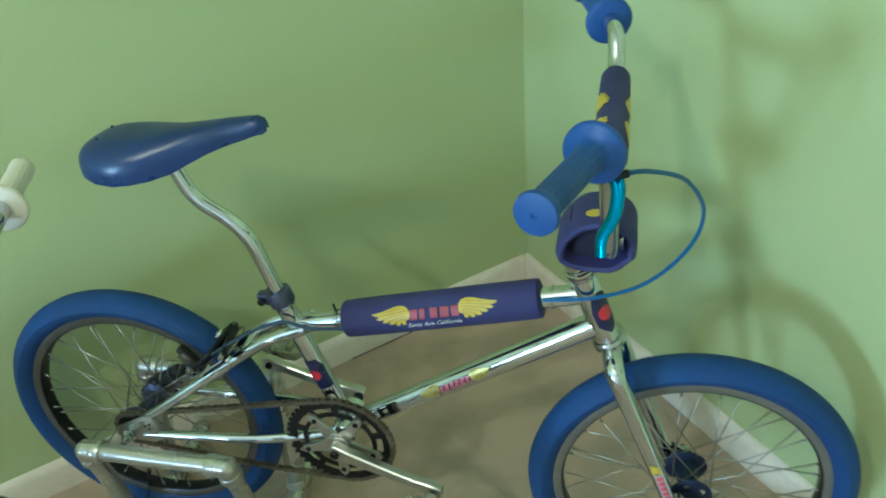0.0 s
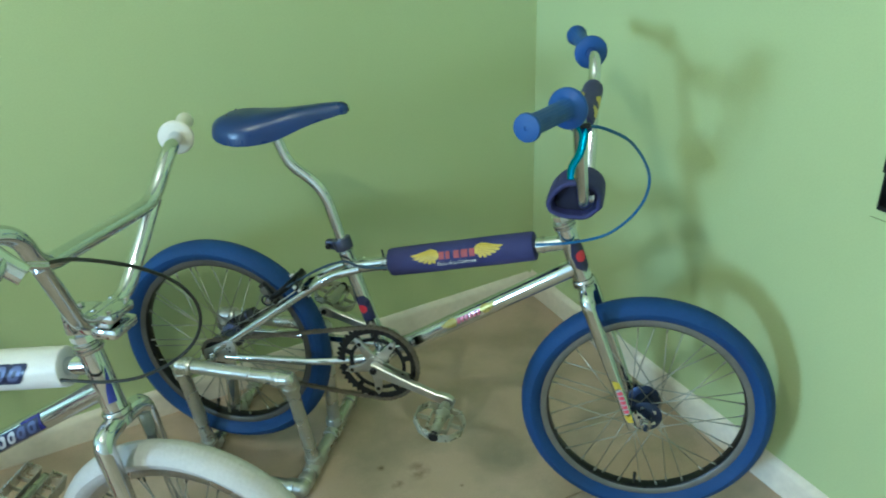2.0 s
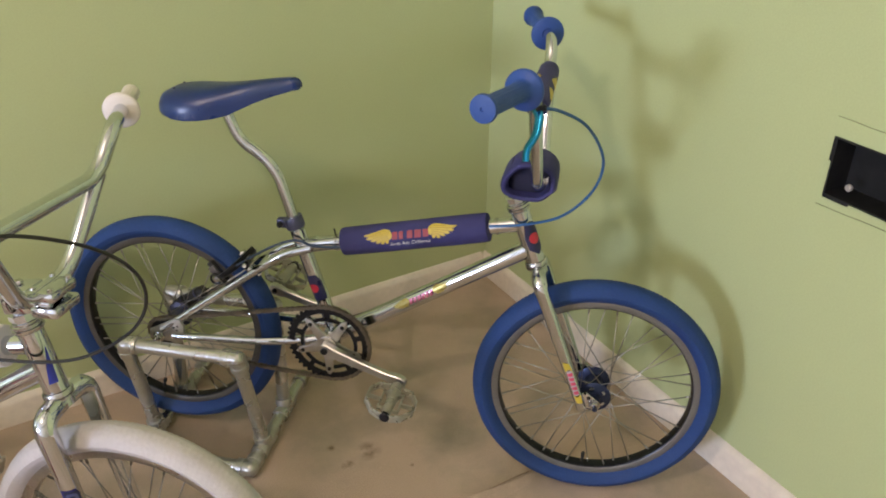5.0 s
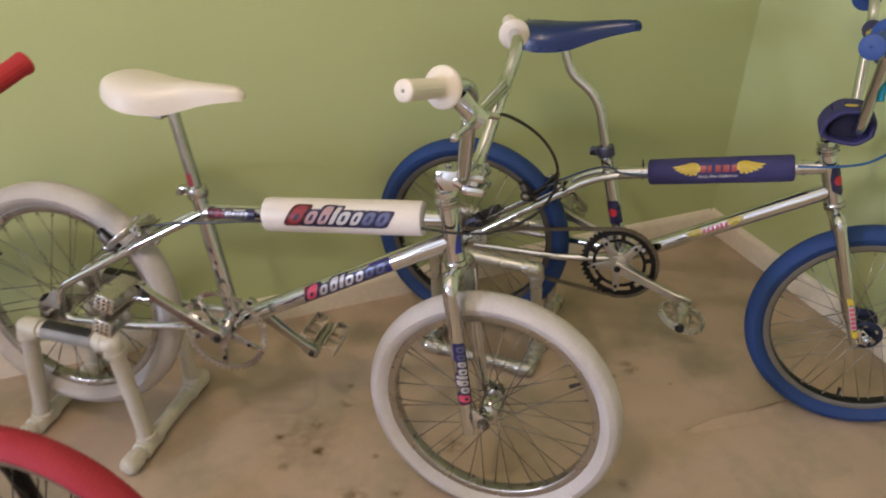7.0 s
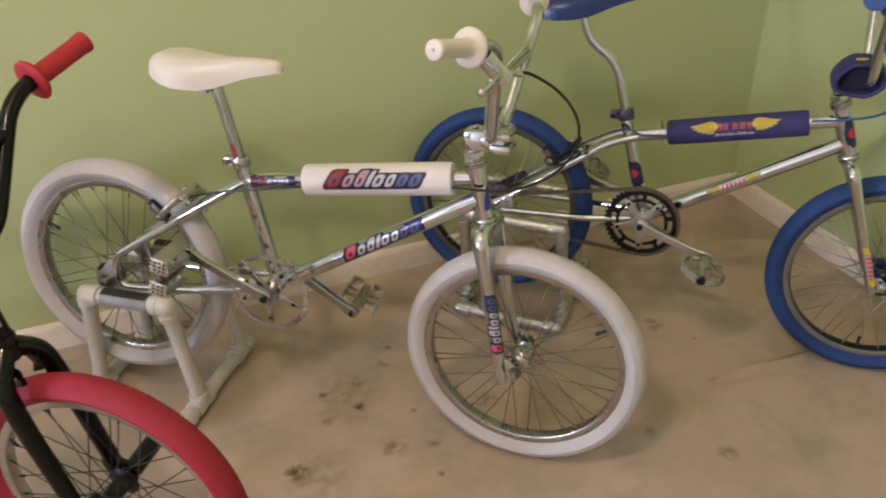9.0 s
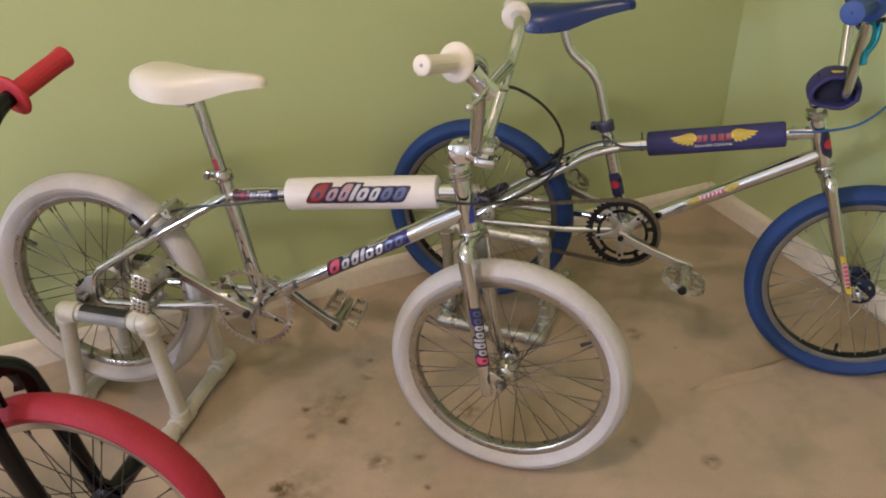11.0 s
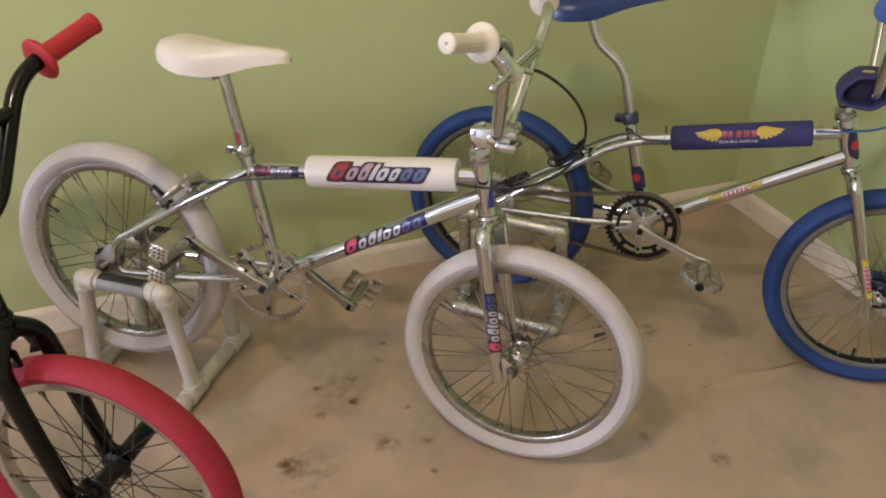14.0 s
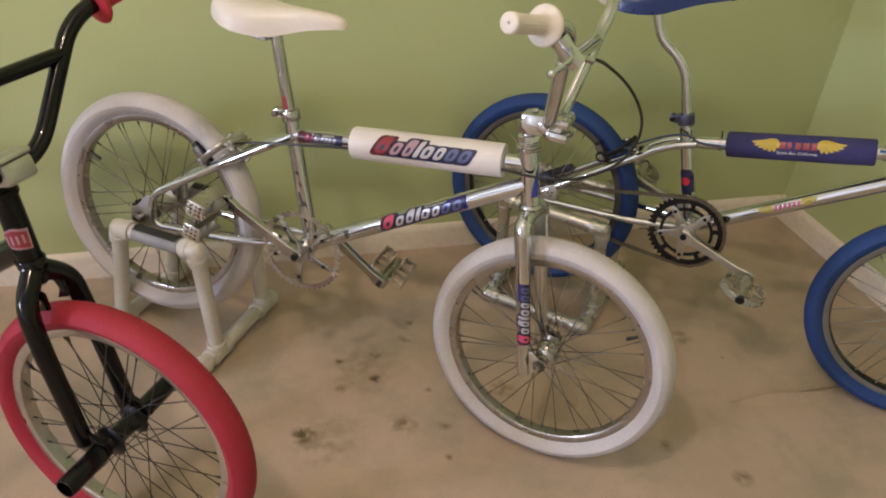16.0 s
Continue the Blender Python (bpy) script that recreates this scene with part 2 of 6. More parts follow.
def part(name, bm, mat, parent=None, label="", m=None, smooth=35):
    ob = new(name, bm if isinstance(bm, bpy.types.Mesh) else mesh_of(name, bm, mat, smooth))
    ob.parent = parent
    if m is not None:
        ob.matrix_basis = m
    return tagged(ob, label)


def fillet(points, rad, n=6):
    """Rounds the corners of a polyline with arcs that begin rad before each corner."""
    p = [V(q) for q in points]
    out = [p[0]]
    for a, b, c in zip(p, p[1:], p[2:]):
        r = min(rad, (b - a).length * 0.49, (c - b).length * 0.49)
        s, e = b + (a - b).normalized() * r, b + (c - b).normalized() * r
        out += [s.lerp(b, k / n).lerp(b.lerp(e, k / n), k / n) for k in range(n + 1)]
    return out + [p[-1]]


def smooth_path(points, n=8):
    """A Catmull-Rom curve through the points."""
    p = [V(q) for q in points]
    p = [p[0] * 2 - p[1]] + p + [p[-1] * 2 - p[-2]]
    out = []
    for a, b, c, d in zip(p, p[1:], p[2:], p[3:]):
        for k in range(n):
            t = k / n
            out.append(0.5 * ((2 * b) + (c - a) * t + (2 * a - 5 * b + 4 * c - d) * t * t + (3 * b - a - 3 * c + d) * t ** 3))
    return out + [p[-2]]


def sweep(bm, path, radius, seg=14, cap=True, flat=1.0):
    """A tube along a path; radius: one, or one for each end; flat squeezes it across."""
    path = [V(q) for q in path]
    r0, r1 = radius if isinstance(radius, tuple) else (radius, radius)
    total = sum((b - a).length for a, b in zip(path, path[1:])) or 1
    done, rings, side = 0.0, [], None
    for k, p in enumerate(path):
        t = (path[min(k + 1, len(path) - 1)] - path[max(k - 1, 0)]).normalized()
        if side is None:
            side = t.cross(V((0, 0, 1)) if abs(t.z) < 0.9 else V((1, 0, 0))).normalized()
        side = (side - t * side.dot(t)).normalized()
        up = t.cross(side)
        if k:
            done += (p - path[k - 1]).length
        r = r0 + (r1 - r0) * done / total
        rings.append([bm.verts.new(p + (side * math.cos(a) * flat + up * math.sin(a)) * r) for a in (2 * math.pi * j / seg for j in range(seg))])
    for a, b in zip(rings, rings[1:]):
        for j in range(seg):
            bm.faces.new((a[j], a[(j + 1) % seg], b[(j + 1) % seg], b[j]))
    if cap:
        bm.faces.new(rings[0][::-1])
        bm.faces.new(rings[-1])
    return bm


def tube(points, radius, bend=0.0, seg=14, cap=True, flat=1.0):
    return sweep(bmesh.new(), fillet(points, bend) if bend else points, radius, seg, cap, flat)


def axis_matrix(origin, direction):
    q = V(direction).normalized().to_track_quat("Z", "Y")
    return Matrix.Translation(V(origin)) @ q.to_matrix().to_4x4()


def lathe(bm, profile, m=Matrix(), seg=24, closed=False):
    """Turns a profile of (radius, height) round the z axis of m."""
    rings = []
    for r, h in profile:
        if r < 1e-6:
            rings.append([bm.verts.new(m @ V((0, 0, h)))])
        else:
            rings.append([bm.verts.new(m @ V((r * math.cos(a), r * math.sin(a), h))) for a in (2 * math.pi * j / seg for j in range(seg))])
    pairs = list(zip(rings, rings[1:])) + ([(rings[-1], rings[0])] if closed else [])
    for a, b in pairs:
        for j in range(seg):
            k = (j + 1) % seg
            if len(a) == 1 and len(b) > 1:
                bm.faces.new((a[0], b[k], b[j]))
            elif len(b) == 1 and len(a) > 1:
                bm.faces.new((a[j], a[k], b[0]))
            elif len(a) > 1:
                bm.faces.new((a[j], a[k], b[k], b[j]))
    return bm


def cylinder(bm, p0, p1, r, seg=18, edge=0.0):
    p0, p1 = V(p0), V(p1)
    h = (p1 - p0).length
    e = min(edge, r * 0.4, h * 0.4)
    prof = [(0, 0), (r - e, 0)] + ([(r, e), (r, h - e)] if e else [(r, h)]) + [(r - e, h), (0, h)] if e else [(0, 0), (r, 0), (r, h), (0, h)]
    return lathe(bm, prof, axis_matrix(p0, p1 - p0), seg)


def box(bm, size, m=Matrix(), bevel=0.0, seg=2):
    made = bmesh.ops.create_cube(bm, size=1.0, matrix=m @ Matrix.Diagonal((*size, 1)))
    if bevel:
        edges = list({e for v in made["verts"] for e in v.link_edges})
        bmesh.ops.bevel(bm, geom=edges, offset=bevel, segments=seg, affect="EDGES", profile=0.5)
    return bm


def prism(bm, poly, depth, m=Matrix(), bevel=0.0):
    """A flat plate: an outline in the xy plane of m, depth thick to both sides of it."""
    top = [bm.verts.new(m @ V((x, y, depth / 2))) for x, y in poly]
    low = [bm.verts.new(m @ V((x, y, -depth / 2))) for x, y in poly]
    k = len(poly)
    faces = [bm.faces.new(top), bm.faces.new(low[::-1])]
    for i in range(k):
        faces.append(bm.faces.new((low[i], low[(i + 1) % k], top[(i + 1) % k], top[i])))
    bmesh.ops.recalc_face_normals(bm, faces=faces)
    if bevel:
        edges = [e for f in faces[:2] for e in f.edges]
        bmesh.ops.bevel(bm, geom=edges, offset=bevel, segments=2, affect="EDGES", profile=0.5)
    return bm


def washer(bm, r_in, r_out, thick, m=Matrix(), seg=48, teeth=0, tooth=0.0):
    """A flat ring, with teeth on its rim where teeth are given."""
    seg = teeth * 4 if teeth else seg
    rows = []
    for j in range(seg):
        a = 2 * math.pi * j / seg
        ro = r_out - (tooth if teeth and j % 4 in (2, 3) else 0)
        c, s = math.cos(a), math.sin(a)
        rows.append([bm.verts.new(m @ V((r * c, r * s, h))) for r, h in ((r_in, -thick / 2), (ro, -thick / 2), (ro, thick / 2), (r_in, thick / 2))])
    for j in range(seg):
        a, b = rows[j], rows[(j + 1) % seg]
        for k in range(4):
            bm.faces.new((a[k], b[k], b[(k + 1) % 4], a[(k + 1) % 4]))
    return bm


def wrap(bm, polys, p0, p1, r, facing, lift=0.0007):
    """Lays flat outlines (metres along the tube, metres round it) on a tube from p0 to p1, centred on the side that faces facing."""
    p0, p1 = V(p0), V(p1)
    t = (p1 - p0).normalized()
    f = V(facing)
    f = (f - t * f.dot(t)).normalized()
    g = f.cross(t)
    for poly in polys:
        tmp = bmesh.new()
        tmp.faces.new([tmp.verts.new((u, v, 0)) for u, v in poly])
        v0, v1 = min(v for _, v in poly), max(v for _, v in poly)
        step = r * 0.22
        k = math.floor(v0 / step) + 1
        while k * step < v1:
            bmesh.ops.bisect_plane(tmp, geom=tmp.verts[:] + tmp.edges[:] + tmp.faces[:], plane_co=(0, k * step, 0), plane_no=(0, 1, 0))
            k += 1
        bmesh.ops.triangulate(tmp, faces=tmp.faces[:])
        idx = {}
        for v in tmp.verts:
            a = v.co.y / r
            idx[v] = bm.verts.new(p0 + t * v.co.x + (f * math.cos(a) + g * math.sin(a)) * (r + lift))
        for face in tmp.faces:
            bm.faces.new([idx[v] for v in face.verts])
        tmp.free()
    bmesh.ops.recalc_face_normals(bm, faces=bm.faces[:])
    mid = p0
    for face in bm.faces:
        c = face.calc_center_median() - mid
        if (c - t * c.dot(t)).dot(face.normal) < 0:
            face.normal_flip()
    return bm


def rect(u0, u1, v0, v1, slant=0.0):
    return [(u0, v0), (u1, v0), (u1 + slant, v1), (u0 + slant, v1)]


# ---- room ----
def wall(name, size_u, size_v, thick, m, hole=None, mat=WALL_GREEN):
    """A wall in the uv plane of m, its face at depth 0 and its body behind; hole: u0, u1, v0, v1, cut right through."""
    us, vs = [0.0, size_u], [0.0, size_v]
    if hole:
        us, vs = [0.0, hole[0], hole[1], size_u], [0.0, hole[2], hole[3], size_v]
    bm = bmesh.new()
    grid = {(i, j, k): bm.verts.new(m @ V((u, v, -thick * k))) for i, u in enumerate(us) for j, v in enumerate(vs) for k in (0, 1)}
    a, b = len(us) - 1, len(vs) - 1
    solid = {(i, j) for i in range(a) for j in range(b) if not (hole and (i, j) == (1, 1))}
    for i, j in solid:
        bm.faces.new([grid[q] for q in ((i, j, 0), (i + 1, j, 0), (i + 1, j + 1, 0), (i, j + 1, 0))])
        bm.faces.new([grid[q] for q in ((i, j, 1), (i, j + 1, 1), (i + 1, j + 1, 1), (i + 1, j, 1))])
        for (di, dj), (p, q) in {(0, -1): ((0, 0), (1, 0)), (0, 1): ((1, 1), (0, 1)), (-1, 0): ((0, 1), (0, 0)), (1, 0): ((1, 0), (1, 1))}.items():
            if (i + di, j + dj) not in solid:
                bm.faces.new([grid[(i + p[0], j + p[1], 0)], grid[(i + p[0], j + p[1], 1)], grid[(i + q[0], j + q[1], 1)], grid[(i + q[0], j + q[1], 0)]])
    bmesh.ops.recalc_face_normals(bm, faces=bm.faces[:])
    return tagged(part(name, bm, mat, smooth=0), kind="structure")


ROOM_X, ROOM_Y, ROOM_Z = 8.2, 4.2, 3.05
to_wall = lambda o, u, v: Matrix((((V(u)).x, V(v).x, V(u).cross(V(v)).x, o[0]), (V(u).y, V(v).y, V(u).cross(V(v)).y, o[1]), (V(u).z, V(v).z, V(u).cross(V(v)).z, o[2]), (0, 0, 0, 1)))
tagged(wall("wall_north", ROOM_X, ROOM_Z, 0.12, to_wall((-ROOM_X, 0, 0), (1, 0, 0), (0, 0, 1))), "pale yellow-green painted plaster wall behind the bikes", "wall")
BOX_Y0, BOX_Y1, BOX_Z0, BOX_Z1 = 1.040, 1.185, 0.720, 0.826
tagged(wall("wall_east", ROOM_Y, ROOM_Z, 0.12, to_wall((0, 0, 0), (0, -1, 0), (0, 0, 1)), (BOX_Y0, BOX_Y1, BOX_Z0, BOX_Z1)), "pale yellow-green painted wall with a cut-out box hole", "wall")
tagged(wall("wall_south", ROOM_X, ROOM_Z, 0.12, to_wall((0, -ROOM_Y, 0), (-1, 0, 0), (0, 0, 1)), None, WALL_PALE), "plain pale painted wall", "wall")
tagged(wall("wall_west", ROOM_Y, ROOM_Z, 0.12, to_wall((-ROOM_X, -ROOM_Y, 0), (0, 1, 0), (0, 0, 1)), (1.08, 2.16, 1.18, 2.32), WALL_PALE), "plain pale painted wall with a window", "wall")
bm = bmesh.new()
box(bm, (ROOM_X + 0.24, ROOM_Y + 0.24, 0.1), pose(-ROOM_X / 2, -ROOM_Y / 2, -0.05))
floor = tagged(part("floor", bm, CARPET, smooth=0), "worn beige short-pile carpet with dark dirt stains", "carpet", kind="structure")
bm = bmesh.new()
box(bm, (ROOM_X + 0.24, ROOM_Y + 0.24, 0.1), pose(-ROOM_X / 2, -ROOM_Y / 2, ROOM_Z + 0.05))
tagged(part("ceiling", bm, CEILING_WHITE, smooth=0), "plain white painted ceiling", "ceiling", kind="structure")


def carpet_ridge(p0, p1, h):
    """A low ridge where the carpet has puckered."""
    p0, p1 = V(p0), V(p1)
    t = (p1 - p0).normalized()
    s = V((-t.y, t.x, 0))
    bm, rows, n = bmesh.new(), [], 24
    for k in range(n + 1):
        f = k / n
        w = math.sin(math.pi * min(1, f * 1.15 + 0.02) * 0.87 + 0.2) ** 0.7 if 0 < f < 1 else 0.02
        c = p0.lerp(p1, f) + s * 0.006 * math.sin(f * 7)
        rows.append([bm.verts.new(c + s * o * w + V((0, 0, z * h * w + 0.0005))) for o, z in ((-0.03, -0.1), (-0.012, 0.45), (0.0, 1.0), (0.004, 0.5), (0.008, -0.1))])
    for a, b in zip(rows, rows[1:]):
        for j in range(4):
            bm.faces.new((a[j], b[j], b[j + 1], a[j + 1]))
    bmesh.ops.recalc_face_normals(bm, faces=bm.faces[:])
    return bm


part("carpet_ridge", carpet_ridge((-0.66, -0.765, 0), (-0.32, -0.77, 0), 0.009), CARPET, floor)
# thin dark line along the ridge, the shade of its far side put in as colour
part("carpet_crease", tube([(-0.668 + 0.0297 * k, -0.7625 - 0.0006 * k + 0.0022 * math.sin(k * 0.9), 0.0006 + 0.006 * math.sin(math.pi * (k + 0.6) / 12.5)) for k in range(12)], 0.0012, seg=6), CREASE_SHADE, floor, "dark line for the shade along a pucker in the carpet")


def baseboard(name, p0, p1, inward):
    """A skirting board with an eased upper edge, from p0 to p1 along the foot of a wall."""
    p0, p1, s = V(p0), V(p1), V(inward)
    prof = [(0.0, 0.0), (0.014, 0.0), (0.014, 0.058), (0.012, 0.066), (0.007, 0.072), (0.003, 0.076), (0.0, 0.077)]
    bm = bmesh.new()
    rows = [[bm.verts.new(p + s * a + V((0, 0, z))) for a, z in prof] for p in (p0, p1)]
    k = len(prof)
    for j in range(k):
        bm.faces.new((rows[0][j], rows[1][j], rows[1][(j + 1) % k], rows[0][(j + 1) % k]))
    bm.faces.new(rows[0])
    bm.faces.new(rows[1][::-1])
    bmesh.ops.recalc_face_normals(bm, faces=bm.faces[:])
    return tagged(part(name, bm, TRIM), "off-white painted wooden skirting board", "baseboard", kind="structure")


baseboard("baseboard_north", (-ROOM_X, 0.001, 0), (-0.0145, 0.001, 0), (0, -1, 0))
baseboard("baseboard_east", (0.001, -ROOM_Y, 0), (0.001, 0, 0), (-1, 0, 0))
baseboard("baseboard_west", (-ROOM_X - 0.001, -ROOM_Y, 0), (-ROOM_X - 0.001, 0, 0), (1, 0, 0))
baseboard("baseboard_south", (-ROOM_X, -ROOM_Y - 0.001, 0), (0, -ROOM_Y - 0.001, 0), (0, 1, 0))


# dark strip stands in for the shade in the gap under the skirting
part("floor_gap", box(bmesh.new(), (0.36, 0.002, 0.0022), pose(-0.345, -0.0137, 0.0009)), GAP_SHADE, bpy.data.objects["baseboard_north"], smooth=0)


def window_unit():
    x, yc, w, z0, z1 = -ROOM_X - 0.06, -2.58, 1.08, 1.18, 2.32
    y0, y1, zm = yc - w / 2, yc + w / 2, (z0 + z1) / 2
    root = tagged(part("window_1", box(bmesh.new(), (0.16, w + 0.12, 0.03), pose(x + 0.06, yc, z0 - 0.016), 0.004), TRIM), "white framed window that lets in daylight", "window", kind="structure")
    for size, c in (((0.06, 0.045, z1 - z0), (x, y0 + 0.0225, zm)), ((0.06, 0.045, z1 - z0), (x, y1 - 0.0225, zm)),
                    ((0.06, w - 0.09, 0.045), (x, yc, z0 + 0.0225)), ((0.06, w - 0.09, 0.045), (x, yc, z1 - 0.0225)), ((0.05, w - 0.09, 0.035), (x, yc, zm))):
        part("window_frame", box(bmesh.new(), size, pose(*c), 0.004), TRIM, root)
    h = (z1 - z0) / 2 - 0.0625
    for zc in (zm - h / 2 - 0.0175, zm + h / 2 + 0.0175):
        pane = part("pane", box(bmesh.new(), (0.004, w - 0.092, h - 0.002), pose(x, yc, zc)), GLASS, root)
        pane.visible_shadow = False


window_unit()


def ceiling_light():
    """A bare lit bulb's socket on a short rod under a round canopy."""
    m = pose(-2.35, -1.62, ROOM_Z)
    root = tagged(part("ceiling_light", lathe(bmesh.new(), [(0, 0), (0.062, 0), (0.064, -0.008), (0.050, -0.022), (0.012, -0.030), (0, -0.030)], m, 32), CHROME_OLD), "pendant light with a bare bulb on a short rod", "ceiling light")
    part("rod", cylinder(bmesh.new(), (-2.35, -1.62, 2.68), (-2.35, -1.62, ROOM_Z - 0.02), 0.006, 12), CHROME_OLD, root)
    part("socket", cylinder(bmesh.new(), (-2.35, -1.62, 2.615), (-2.35, -1.62, 2.685), 0.019, 20, 0.003), WHITE_PLASTIC, root)


ceiling_light()


def wall_box():
    """The empty black electrical box in the east wall, with its screw, and the pencil lines drawn round it."""
    yc, zc = -(BOX_Y0 + BOX_Y1) / 2, (BOX_Z0 + BOX_Z1) / 2
    w, h = BOX_Y1 - BOX_Y0, BOX_Z1 - BOX_Z0
    bm = bmesh.new()
    box(bm, (0.006, w, h), pose(0.058, yc, zc))
    for dy, dz, sy, sz in ((w / 2 - 0.0015, 0, 0.003, h), (-w / 2 + 0.0015, 0, 0.003, h), (0, h / 2 - 0.0015, w - 0.006, 0.003), (0, -h / 2 + 0.0015, w - 0.006, 0.003)):
        box(bm, (0.058, sy, sz), pose(0.026, yc + dy, zc + dz))
    root = tagged(part("electrical_box", bm, BLACK_PLASTIC, smooth=0), "empty black plastic electrical box set in the green wall", "electrical box")
    part("flange", box(bmesh.new(), (0.003, 0.006, 0.044), pose(-0.0015, -BOX_Y0 + 0.002, BOX_Z1 - 0.022), 0.0008), BLACK_PLASTIC, root)
    part("flange", box(bmesh.new(), (0.003, 0.050, 0.006), pose(-0.0015, -BOX_Y0 - 0.025, BOX_Z0 - 0.002), 0.0008), BLACK_PLASTIC, root)
    bm = cylinder(bmesh.new(), (0.012, -1.078, 0.744), (0.004, -1.078, 0.744), 0.0065, 16, 0.002)
    part("screw_boss", bm, SILICA, root, "dusty grey screw boss")
    for y, z in ((-1.125, 0.774),):
        part("tab", box(bmesh.new(), (0.02, 0.024, 0.012), pose(0.046, y, z), 0.002), BLACK_PLASTIC, root)
    for k, (y0, y1, z0, z1) in enumerate(((-1.031, -1.20, 0.860, 0.858), (-1.031, -1.20, 0.697, 0.705))):
        ob = part("pencil_line", tube([(-0.0004, y0 + (y1 - y0) * i / 6, z0 + (z1 - z0) * i / 6 + 0.0005 * math.sin(i * 2 + k)) for i in range(7)], 0.0008, seg=6), PENCIL)
        tagged(ob, "faint pencil line drawn on the green wall", "pencil line", "pencil lines round the box")


wall_box()


def outlet():
    x, z = -1.579, 1.040
    root = tagged(part("outlet", box(bmesh.new(), (0.070, 0.006, 0.115), pose(x, -0.0025, z), 0.0025, 3), IVORY_PLASTIC), "ivory double socket outlet plate on the green wall", "outlet")
    for dz in (-0.0195, 0.0195):
        bm = prism(bmesh.new(), [(0.0165 * math.cos(a) , max(-0.0135, min(0.0135, 0.0172 * math.sin(a)))) for a in (2 * math.pi * k / 28 for k in range(28))], 0.003, pose(x, -0.0062, z + dz, 90))
        sock = part("socket", bm, IVORY_PLASTIC, root)
        for dx, hh in ((-0.0063, 0.007), (0.0063, 0.0085)):
            part("slot", box(bmesh.new(), (0.002, 0.001, hh), pose(x + dx, -0.008, z + dz + 0.003)), NAVY_INK, sock)
        part("slot", cylinder(bmesh.new(), (x, -0.0075, z + dz - 0.0075), (x, -0.0085, z + dz - 0.0075), 0.0024, 12), NAVY_INK, sock)
    part("screw", cylinder(bmesh.new(), (x, -0.004, z), (x, -0.007, z), 0.0035, 14, 0.001), CHROME_OLD, root)


outlet()

# ---- bicycles: x forward from the rear axle, y to the bike's left, z up ----
SPOKE_CACHE = {}


def tyre_mesh(knobs, blocks=168, fat=1.0):
    """A fat tyre with a tread of low blocks in offset rows; the axle lies along y."""
    n, seg = 32, blocks * 3
    verts, faces = [], []
    for j in range(seg):
        a = 2 * math.pi * j / seg
        for k in range(n):
            p = 2 * math.pi * (k + 0.5) / n
            # round casing, pinched towards the rim
            rad, wide = 0.0235 * fat * math.cos(p), 0.0265 * fat * math.sin(p)
            r = 0.2290 + rad + 0.0235 * (fat - 1)
            if rad < -0.004:
                wide *= 1 - 0.30 * min(1, (-rad - 0.004) / 0.018)
                r = 0.2290 + rad * 0.97 + 0.0235 * (fat - 1)
            if math.cos(p) > 0.12:
                row = k if k < n // 2 else n - 1 - k
                block = (j + (row // 2) % 3) % 3 < 2 and row % 2 == 0
                r += knobs * math.cos(p) if block else -knobs * 0.8
                wide += knobs * math.sin(p) if block else 0
            elif math.cos(p) > 0:
                wide += math.copysign(0.0016, wide)  # moulded line where the tread meets the sidewall
            verts.append((r * math.cos(a), wide, r * math.sin(a)))
    for j in range(seg):
        for k in range(n):
            q, w = (j + 1) % seg, (k + 1) % n
            faces.append((j * n + k, j * n + w, q * n + w, q * n + k))
    me = bpy.data.meshes.new("tyre")
    me.from_pydata(verts, [], faces)
    bm = bmesh.new()
    bm.from_mesh(me)
    bpy.data.meshes.remove(me)
    bmesh.ops.recalc_face_normals(bm, faces=bm.faces[:])
    return bm


Y_AXIS = Matrix.Rotation(radians(-90), 4, "X")  # turns z into y


def rim_mesh():
    prof = [(0.214, -0.0135), (0.2165, -0.0125), (0.2165, -0.0105), (0.208, -0.0095), (0.208, 0.0095), (0.2165, 0.0105), (0.2165, 0.0125), (0.214, 0.0135),
            (0.200, 0.0132), (0.1975, 0.0115), (0.1965, 0.008), (0.1965, -0.008), (0.1975, -0.0115), (0.200, -0.0132)]
    bm = lathe(bmesh.new(), prof, Y_AXIS, 96, True)
    bmesh.ops.recalc_face_normals(bm, faces=bm.faces[:])
    return bm


def spoke_mesh(side, lead, flange_r, half):
    key = (side, lead, round(flange_r, 4), round(half, 4))
    if key not in SPOKE_CACHE:
        bm = bmesh.new()
        turn = radians(62) * lead
        p0 = V((flange_r, side * half, 0))
        p1 = V((0.1975 * math.cos(turn), side * 0.004, 0.1975 * math.sin(turn)))
        sweep(bm, [p0, p1], 0.00105, 6)
        e = (p1 - p0).normalized()
        sweep(bm, [p1 - e * 0.013, p1 + e * 0.002], 0.0021, 6)
        SPOKE_CACHE[key] = bm
        me = bpy.data.meshes.new("spoke")
        bm.to_mesh(me)
        bm.free()
        me.shade_smooth()
        SPOKE_CACHE[key] = me
    return SPOKE_CACHE[key]


